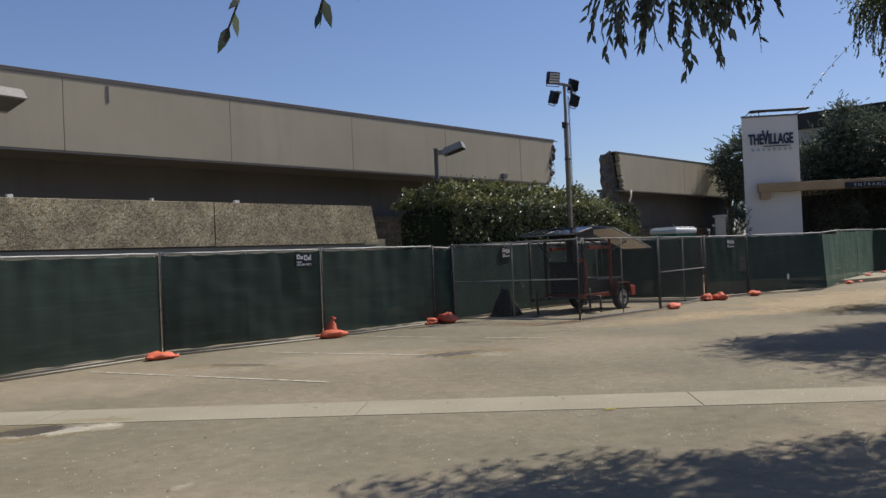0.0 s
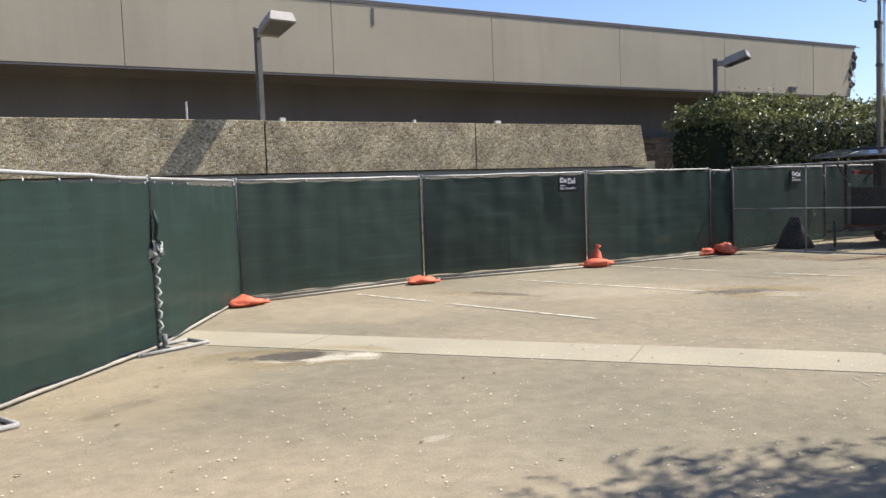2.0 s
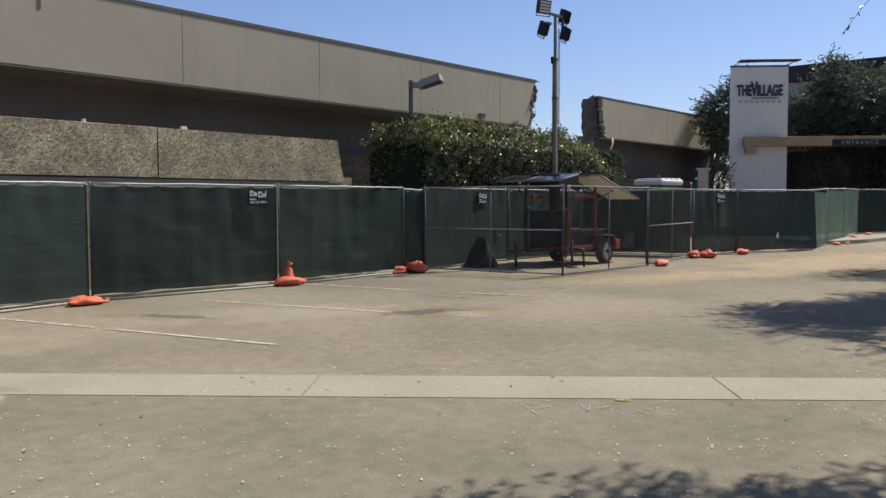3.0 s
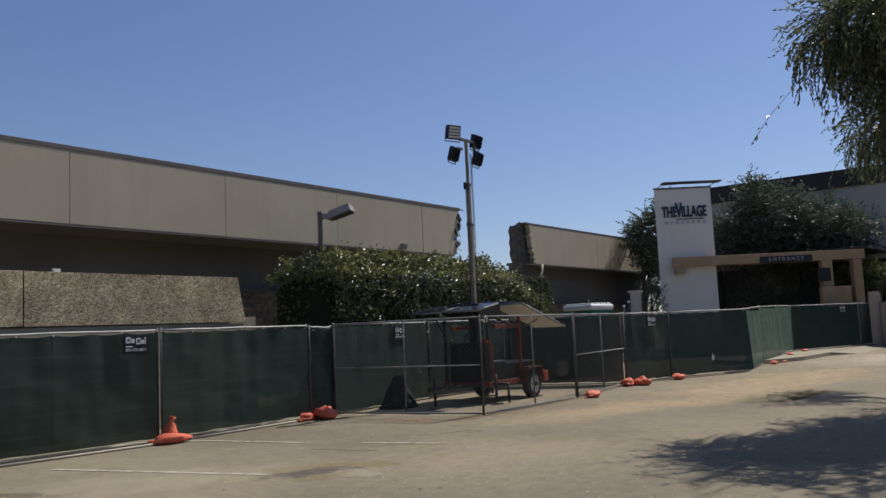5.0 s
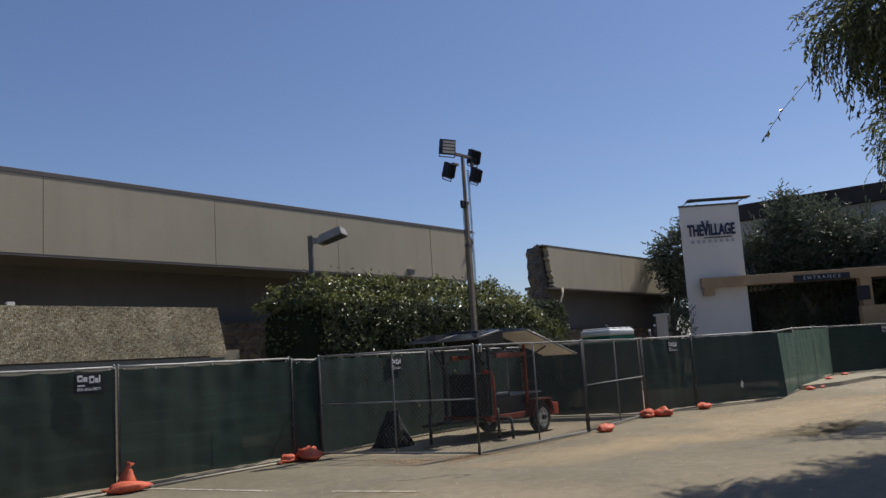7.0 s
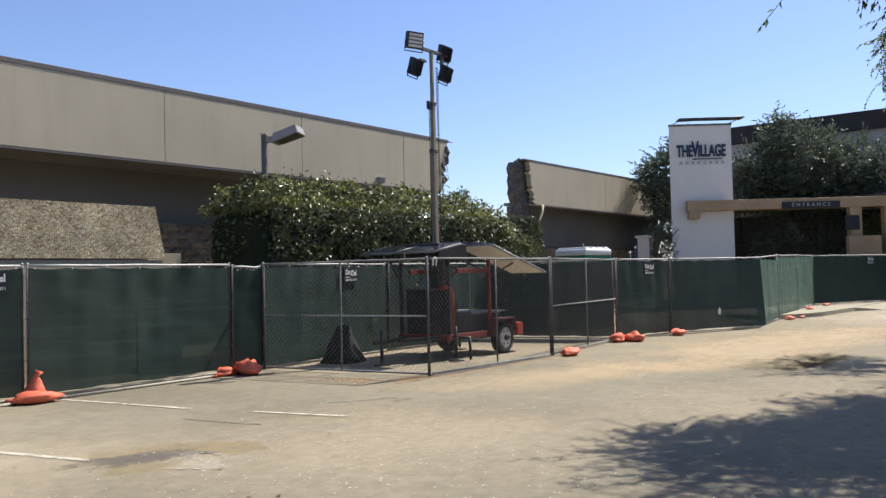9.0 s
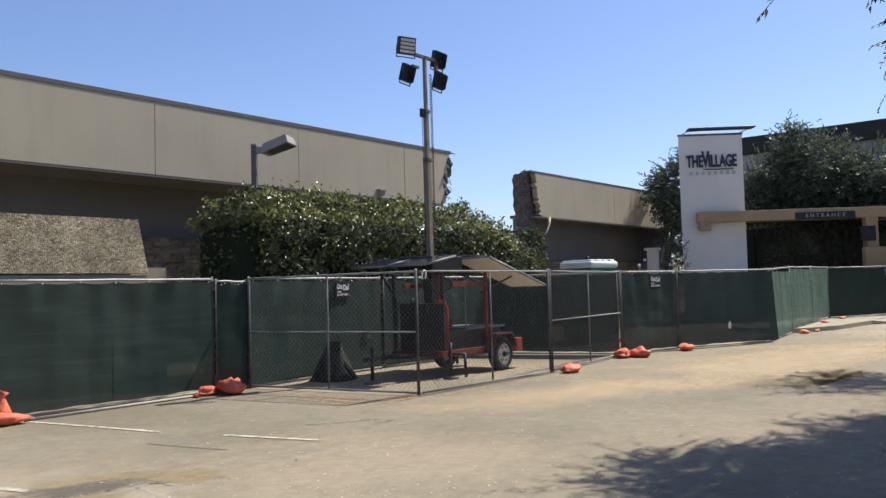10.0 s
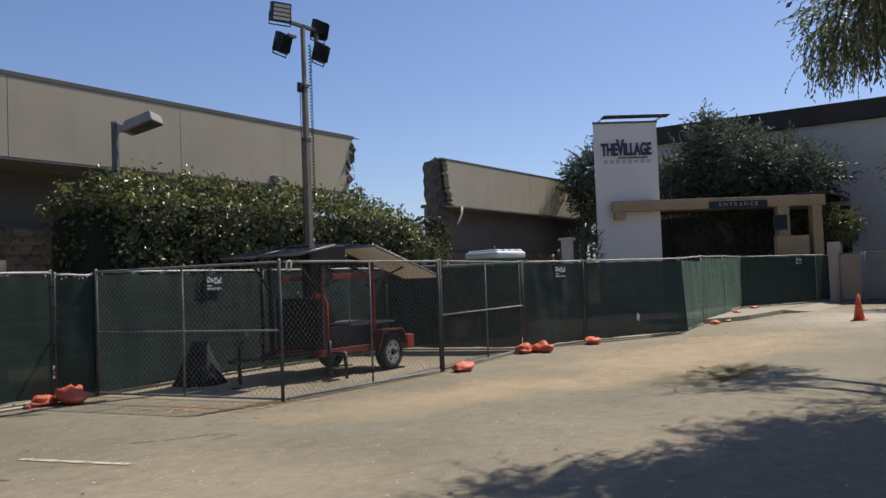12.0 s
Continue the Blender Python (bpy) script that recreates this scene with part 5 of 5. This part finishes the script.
for y0, y1, mt, lb in ((4.98, 4.22, GATE_TAN, "tan screened gate leaf in a pipe frame"), (4.10, 3.05, GATE_GREY, "grey screened fence panel by the entrance"), (2.95, 1.72, GATE_GREY, "grey screened fence panel by the entrance"),
                       (1.62, 0.3, GATE_GREY, "grey screened fence panel by the entrance"), (0.2, -1.2, GATE_GREY, "grey screened fence panel by the entrance"), (-1.3, -2.7, GATE_GREY, "grey screened fence panel by the entrance")):
    ob = thing("screened_gate", (38.75, y0, 0), lb, "gate", "gate panels")
    dy = y1 - y0
    for yy in (0.0, dy):
        part("post", tube([(0, yy, 0), (0, yy, 2.02)], 0.035, 8), LAMP_BODY, ob)
    for zz in (0.14, 1.97):
        part("rail", tube([(0, 0, zz), (0, dy, zz)], 0.026, 8), GALV_DULL, ob)
    part("screen", box((0.01, 0.03 * (-1), 0.15), (0.03, dy + 0.03, 1.95)), mt, ob)

# broken wall stubs and posts beyond the fence near the tower
post = solid("gate_post", box((30.8, 12.95, 0), (31.15, 13.3, 2.82), 0.02), BEIGE_WALL, "weathered concrete gate post", "post")
cap = tagged(mesh_object("post_cap", box((30.73, 12.88, 2.823), (31.22, 13.37, 2.92), 0.02), BEIGE_WALL))
cap.parent = post

# ---- trees ----
tree((15.0, -3.5, 0), 4.2, 0.26, [(15.0, -2.6, 7.0, 2.7), (12.9, -0.5, 5.8, 1.5), (14.8, -0.5, 6.4, 1.5), (15.2, -0.1, 7.4, 1.0), (17.5, -1.9, 6.6, 2.2), (13.6, -3.4, 6.4, 2.2), (15, -5.6, 7.0, 3.0),
      (12.1, 0.9, 6.2, 1.0), (11.4, 1.07, 6.0, 0.85), (10.7, 0.55, 6.0, 0.8), (17.6, 1.5, 5.6, 0.8), (18.7, 1.8, 5.7, 0.8), (13.2, 0.2, 5.6, 0.8), (12.4, -1.6, 5.2, 1.3), (10.5, -0.8, 5.8, 1.5), (11.9, 0.3, 5.9, 1.2), (9.6, -2.4, 5.8, 1.6),
      (10.9, 0.2, 4.5, 0.65), (11.9, 0.1, 4.5, 0.8), (13.2, -0.3, 4.7, 0.9)],
     11500, 0.75, 14, 1.0, 0.104, "large drooping shade tree with small dark leaves", 21,
     extra=[[(11.6, 0.8, 5.8), (10.6, 0.95, 5.6), (9.8, 1.2, 5.2), (9.2, 1.5, 4.7), (8.8, 1.7, 4.25), (8.45, 1.8, 3.95), (8.26, 1.83, 3.8)], [(10.6, 0.6, 5.5), (10.3, 1.0, 4.9), (10.0, 1.1, 4.4), (9.9, 1.15, 4.2)]])
tree((2.9, -4.6, 0), 3.9, 0.22, [(1.6, -0.4, 5.0, 1.15), (3.0, -1.3, 5.4, 1.4), (4.3, -2.3, 5.6, 1.4), (0.6, -2.1, 5.0, 1.4), (2.0, -4.0, 5.9, 2.0), (4.6, -4.4, 5.8, 1.8), (-0.92, -0.43, 3.32, 0.52), (-0.74, -0.78, 3.42, 0.44), (0.3, -0.3, 4.2, 0.8)],
     8200, 0.42, 11, 0.9, 0.086, "shade tree with hanging narrow green leaves", 31, LEAF_DARK,
     extra=[[(-1.2, -0.4, 3.8), (-2.4, -0.3, 3.9), (-3.4, -0.24, 3.5), (-3.79, -0.24, 2.64), (-3.82, -0.23, 2.42), (-3.85, -0.17, 2.28)], [(-1.2, -0.6, 3.8), (-2.6, -0.5, 3.9), (-3.45, -0.45, 3.3), (-3.55, -0.42, 2.68), (-3.60, -0.40, 2.42), (-3.61, -0.38, 2.36)],
            [(-3.3, -0.45, 2.9), (-3.5, -0.47, 2.55), (-3.52, -0.48, 2.42)]], slender=True)
tree((41.3, 9.3, 0), 4.0, 0.2, [(41.2, 9.6, 6.6, 1.9), (41.0, 7.6, 5.9, 1.7), (41.2, 11.2, 6.2, 1.7), (41, 10.4, 7.8, 1.0), (41, 6.3, 5.4, 1.2), (40.8, 12.3, 5.6, 1.3), (41, 8.4, 5.0, 1.6), (41, 10.6, 4.9, 1.4)],
     2600, 0.8, 9, 0.1, 0.23, "dense dark evergreen tree above the entrance", 41, LEAF_DARK, twigs=False)
tree((37.3, 15.3, 0), 3.5, 0.16, [(37.4, 14.8, 6.1, 1.05), (37.3, 14.6, 4.7, 0.95), (37.5, 13.9, 7.0, 0.75), (37.2, 15.3, 5.6, 0.7), (37.6, 14.1, 3.2, 0.9)],
     1300, 0.7, 8, 0.1, 0.20, "dark leafy tree beside the white tower", 51, LEAF_DARK, twigs=False)
tree((31.95, 12.85, 0), 0.9, 0.08, [(31.95, 12.85, 1.5, 0.75), (31.95, 12.85, 2.3, 0.6), (31.95, 12.8, 2.95, 0.35)], 260, 0.45, 9, -0.4, 0.12, "dark conical evergreen shrub at the tower foot", 61, LEAF_DARK, twigs=False, category="shrub")
tree((39.9, 5.6, 0.13), 1.6, 0.07, [(39.8, 5.75, 3.25, 0.75), (39.8, 5.05, 3.15, 0.7), (39.8, 6.35, 3.0, 0.6), (39.9, 5.6, 2.6, 0.5)], 1100, 0.5, 8, 0.5, 0.15, "leafy green shrub over the planter", 71, LEAF_SHRUB, twigs=False, category="shrub")
tree((37.6, -0.7, 0), 2.6, 0.14, [(36.2, 2.2, 4.8, 0.7), (36.3, 1.3, 5.7, 1.1), (36.6, 0.0, 6.2, 1.6), (36.4, 1.0, 4.4, 1.0), (36.7, -0.2, 4.0, 1.3), (36.9, -1.6, 5.2, 1.9), (37.2, -0.1, 2.0, 1.0), (37.2, -0.2, 0.9, 0.9), (37.2, -1.4, 1.6, 1.3)],
     2300, 0.75, 9, 0.9, 0.15, "drooping olive-green tree by the entrance gate", 81, LEAF_OLIVE, twigs=False)
tree((40.6, 9.9, 0), 0.8, 0.06, [(40.6, 10.4, 1.6, 1.1), (40.7, 9.0, 1.9, 1.2), (40.8, 8.0, 1.5, 0.9), (40.5, 11.0, 2.6, 0.9), (40.8, 9.6, 3.0, 0.9)], 620, 0.6, 8, 0.2, 0.17, "dark shrubs in the shade under the canopy", 91, LEAF_DARK, twigs=False, category="shrub")

# small fittings
cap = solid("pipe_hook", tube([(C[0] + 0.06, C[1] - 0.03, 1.70), (C[0] + 0.06, C[1] - 0.04, 1.80), (C[0] + 0.10, C[1] - 0.05, 1.825), (C[0] + 0.14, C[1] - 0.04, 1.80), (C[0] + 0.14, C[1] - 0.03, 1.70)], 0.014, 7), TIE, "white pipe hook on the chain-link corner", "hook")
for px, py, h in ((30.1, 13.3, 2.25), (30.4, 13.2, 2.45)):
    ob = thing("standpipe", (px, py, 0), "dark steel standpipe beyond the fence", "pipe", "standpipes")
    part("pipe", tube([(0, 0, 0), (0, 0, h)], 0.045, 10), LINK_POST, ob)
    bm = bmesh.new()
    bmesh.ops.create_uvsphere(bm, u_segments=10, v_segments=6, radius=0.06, matrix=Matrix.Translation((0, 0, h)))
    part("cap", smooth(bm), TIE, ob, "pale pipe cap")


# ---- marks and litter on the ground ----
def stain_material(name, centre, radii, turn, colour, strength, scale, soft=0.45):
    """A stain with a ragged noisy rim, thinning out to nothing at its edge."""
    m = material(name, tuple(c * 0.75 for c in colour), tuple(c * 1.2 for c in colour), 0.92, 2.5, 45, 0.3)
    n, l = m.node_tree.nodes, m.node_tree.links
    geo = n.new("ShaderNodeNewGeometry")
    mp = n.new("ShaderNodeMapping")
    mp.vector_type = 'TEXTURE'
    mp.inputs["Location"].default_value = (*centre, 0)
    mp.inputs["Rotation"].default_value = (0, 0, turn)
    mp.inputs["Scale"].default_value = (*radii, 1)
    l.new(geo.outputs["Position"], mp.inputs["Vector"])
    ln = n.new("ShaderNodeVectorMath")
    ln.operation = 'LENGTH'
    l.new(mp.outputs["Vector"], ln.inputs[0])
    nz = n.new("ShaderNodeTexNoise")
    nz.inputs["Scale"].default_value, nz.inputs["Detail"].default_value, nz.inputs["Roughness"].default_value = scale, 8, 0.65
    l.new(geo.outputs["Position"], nz.inputs["Vector"])
    ad = n.new("ShaderNodeMath")
    ad.operation = 'MULTIPLY_ADD'
    ad.inputs[1].default_value, ad.inputs[2].default_value = 1.9, -0.95
    l.new(nz.outputs["Fac"], ad.inputs[0])
    sm = n.new("ShaderNodeMath")
    sm.operation = 'ADD'
    l.new(ln.outputs["Value"], sm.inputs[0])
    l.new(ad.outputs["Value"], sm.inputs[1])
    r = n.new("ShaderNodeMapRange")
    r.inputs["From Min"].default_value, r.inputs["From Max"].default_value = 0.85 - soft, 0.85
    r.inputs["To Min"].default_value, r.inputs["To Max"].default_value = strength, 0.0
    l.new(sm.outputs["Value"], r.inputs["Value"])
    t = n.new("ShaderNodeBsdfTransparent")
    k = n.new("ShaderNodeMixShader")
    l.new(r.outputs["Result"], k.inputs["Fac"])
    l.new(t.outputs["BSDF"], k.inputs[1])
    l.new(n["Principled BSDF"].outputs["BSDF"], k.inputs[2])
    l.new(k.outputs["Shader"], n["Material Output"].inputs["Surface"])
    return m


def stain(x, y, rx, ry, turn, colour, strength, scale, z, label, soft=0.45):
    m = stain_material("stain", (x, y), (rx, ry), math.radians(turn), colour, strength, scale, soft)
    bm = prism(blob(x, y, 1.0, x + y, 0.1, 28, (rx * 1.7, ry * 1.7), math.radians(turn)), z - 0.0005, z)
    ob = solid("ground_stain", bm, m, label, "stain", kind="structure")
    ob.visible_shadow = False
    return ob


DARK, PALE, TAN = (0.075, 0.066, 0.055), (0.44, 0.41, 0.34), (0.33, 0.26, 0.165)
stain(18.0, 4.4, 8.0, 2.4, -8, TAN, 0.9, 0.6, 0.003, "spilled tan sand drying on the asphalt", 0.6)
stain(29.0, 3.2, 8.5, 3.0, -3, (0.37, 0.325, 0.25), 0.85, 0.4, 0.0035, "pale worn concrete apron", 0.7)
stain(11.5, 5.6, 3.2, 1.4, -20, TAN, 0.5, 0.8, 0.004, "thin tan dust on the asphalt", 0.6)
stain(-3.6, 5.6, 1.9, 1.3, 40, (0.28, 0.235, 0.16), 0.6, 1.0, 0.0065, "tan silt beside the fence", 0.6)
stain(-0.6, 8.6, 2.6, 1.3, -50, (0.30, 0.26, 0.19), 0.45, 1.1, 0.003, "pale dusty asphalt", 0.6)
stain(3.0, 7.6, 2.4, 1.2, -30, (0.31, 0.275, 0.21), 0.4, 1.2, 0.005, "pale dusty asphalt", 0.6)
stain(-1.92, 5.68, 0.80, 0.34, -30, PALE, 0.6, 3.4, 0.005, "pale cement spill round a patch")
stain(-2.18, 5.90, 0.62, 0.30, -25, DARK, 0.95, 2.2, 0.006, "dark patched asphalt", 0.3)
stain(4.32, 6.12, 0.66, 0.34, -24, (0.105, 0.092, 0.075), 0.9, 2.2, 0.006, "dark patched asphalt", 0.5)
stain(4.62, 5.55, 0.42, 0.45, 20, PALE, 0.16, 4.5, 0.007, "pale cement spill", 0.5)
stain(2.0, 8.4, 0.9, 0.2, -70, DARK, 0.35, 3.0, 0.006, "dark drip stain on the asphalt")
stain(-3.9, 4.8, 0.5, 0.16, 30, DARK, 0.35, 3.0, 0.006, "dark drip stain on the asphalt")
stain(-4.0, 2.4, 0.14, 0.10, 0, PALE, 0.4, 9.0, 0.006, "small pale spill on the asphalt", 0.9)
stain(-2.4, 2.7, 0.12, 0.09, 0, PALE, 0.4, 9.0, 0.006, "small pale spill on the asphalt", 0.9)
stain(8.2, 9.95, 0.35, 0.12, -40, DARK, 0.9, 3.0, 0.006, "dark patch beside the fence foot")


def painted_line(x0, y0, x1, y1, w, z, mat, label, name="parking_line", category="road marking"):
    d = Vector((x1 - x0, y1 - y0)).normalized()
    s = Vector((-d.y, d.x)) * w / 2
    n = max(2, int(math.hypot(x1 - x0, y1 - y0) / 0.12))
    a, b = [], []
    for k in range(n + 1):
        p = Vector((x0, y0)).lerp(Vector((x1, y1)), k / n)
        a.append(p + s * (1 + 0.35 * noise.noise((p.x * 7, p.y * 7, 1))))
        b.append(p - s * (1 + 0.35 * noise.noise((p.x * 7, p.y * 7, 5))))
    bm = bmesh.new()
    va, vb = [bm.verts.new((*p, z)) for p in a], [bm.verts.new((*p, z)) for p in b]
    for k in range(n):
        bm.faces.new((vb[k], vb[k + 1], va[k + 1], va[k]))
    return solid(name, bm, mat, label, category, kind="structure")


for x0, y0, x1, y1 in ((0.45, 10.1, 0.85, 8.3), (0.9, 8.1, 1.44, 5.60), (3.30, 9.75, 4.10, 6.45), (6.0, 10.43, 6.38, 8.13), (6.62, 7.25, 6.93, 6.02), (-2.4, 11.2, -2.1, 9.9)):
    painted_line(x0, y0, x1, y1, 0.075, 0.008, PAINT_LINE, "worn white parking line on asphalt")
SEAL = worn(material("crack_sealant", (0.115, 0.104, 0.084), (0.16, 0.145, 0.118), 0.85, 6, 40, 0.1), 9, 0.36, 0.66)
for x0, y0, x1, y1 in ((5.88, 7.56, 5.96, 7.05), (5.96, 7.05, 6.09, 6.48), (7.55, 6.95, 7.78, 6.72), (7.78, 6.72, 8.25, 6.52), (8.25, 6.52, 8.30, 6.24), (8.30, 6.24, 8.02, 6.30)):
    painted_line(x0, y0, x1, y1, 0.045, 0.0085, SEAL, "dark line of crack sealant on asphalt", "sealed_crack", "ground mark")
CHALK_MAT = worn(material("white_chalk", (0.24, 0.225, 0.19), (0.56, 0.54, 0.50), 0.95, 12, 60, 0, 0, 0.7), 25, 0.44, 0.7)
for x0, y0, x1, y1 in ((0.95, 2.23, 0.97, 2.07), (0.88, 2.09, 0.72, 1.86), (1.08, 2.14, 1.11, 2.01), (0.85, 1.97, 0.98, 1.93), (1.18, 1.79, 1.02, 1.63), (1.02, 1.63, 1.35, 1.80),
                       (1.12, 1.62, 1.25, 1.58), (1.29, 1.40, 1.20, 1.24), (1.37, 1.36, 1.33, 1.17), (1.22, 1.21, 1.36, 1.08)):
    painted_line(x0, y0, x1, y1, 0.020, 0.008, CHALK_MAT, "white survey spray mark on asphalt", "spray_mark", "ground mark")
for x0, y0, x1, y1 in ((4.32, 5.76, 4.51, 5.73), (4.51, 5.73, 4.87, 5.80), (4.26, 5.57, 4.53, 5.13), (4.87, 5.80, 4.88, 5.55), (4.88, 5.55, 4.50, 5.12), (4.69, 5.92, 4.59, 5.33)):
    painted_line(x0, y0, x1, y1, 0.045, 0.009, CHALK_MAT, "pale spray mark on asphalt", "spray_mark", "ground mark")
YEL = worn(material("yellow_spray", (0.36, 0.31, 0.07), (0.52, 0.45, 0.13), 0.9, 12, 60, 0), 22, 0.36, 0.62)
solid("spray_spot", prism(blob(1.50, 1.60, 0.06, 3.0), 0.0078, 0.008), YEL, "yellow survey spray spot on asphalt", "ground mark", kind="structure")


def flecks(name, area, count, size, mat, label, seed, z=0.0095):
    """Scattered bits lying on the ground: small curled scraps."""
    rng = np.random.default_rng(seed)
    v, f = [], []
    for k in range(count):
        x, y = area(rng)
        s = size * rng.uniform(0.4, 1.5) ** 1.3
        a = rng.uniform(0, 6.28)
        c, q = math.cos(a) * s, math.sin(a) * s
        w = rng.uniform(0.25, 0.6)
        b = len(v)
        lift = rng.uniform(0.0005, 0.003)
        v += [(x - c, y - q, z), (x - q * w, y + c * w, z + lift), (x + c, y + q, z), (x + q * w, y - c * w, z + lift * 0.5)]
        f += [(b, b + 1, b + 2), (b, b + 2, b + 3)]
    me = bpy.data.meshes.new(name)
    me.from_pydata(v, [], f)
    me.materials.append(mat)
    return tagged(new(name, me), label, "litter", kind="stuff")


flecks("leaf_litter", lambda r: (r.uniform(-6, 6), r.uniform(-1.2, 5.5)), 2300, 0.0088, LITTER, "dry pale leaf flecks scattered on asphalt", 5)
flecks("leaf_litter", lambda r: (r.uniform(2, 14), r.uniform(-1.0, 7.0)), 2300, 0.0088, LITTER, "dry pale leaf flecks scattered on asphalt", 6)
flecks("leaf_litter", lambda r: (r.uniform(-6, 22), r.uniform(-2, 9.5)), 3000, 0.0085, LITTER, "dry pale leaf flecks scattered on asphalt", 7)
DARK_BIT = material("brown_leaf", (0.05, 0.035, 0.02), (0.12, 0.085, 0.05), 0.9, 9, 40, 0)
flecks("leaf_litter", lambda r: (r.uniform(-6, 14), r.uniform(-1, 9)), 320, 0.020, DARK_BIT, "dry brown leaves scattered on asphalt", 8)
STRAW = material("straw_debris", (0.30, 0.17, 0.085), (0.50, 0.34, 0.20), 0.9, 9, 40, 0)
flecks("straw_debris", lambda r: (9.9 + r.normal() * 0.25, 7.35 + abs(r.normal()) * 0.25), 420, 0.027, STRAW, "straw and dry twigs at the fence corner", 9)
flecks("straw_debris", lambda r: (9.35 + r.normal() * 0.2, 8.3 + r.normal() * 0.55), 420, 0.027, STRAW, "straw and dry twigs at the fence corner", 10)
flecks("straw_debris", lambda r: (10.25 + r.uniform(0, 3.5), 7.26 - r.uniform(0, 1) ** 2 * 0.35), 320, 0.024, STRAW, "straw and dry twigs along the fence", 11)

# a scrap of paper caught on one windscreen
solid("paper_scrap", plate([(-0.04, 0.42), (0.03, 0.40), (0.05, 0.52), (0.0, 0.60), (-0.05, 0.50)], -0.004, 0.004), TIE, "small white paper scrap caught on the windscreen", "paper").matrix_world = pose(20.95, 6.72, 0, 0, 0, -23.7)
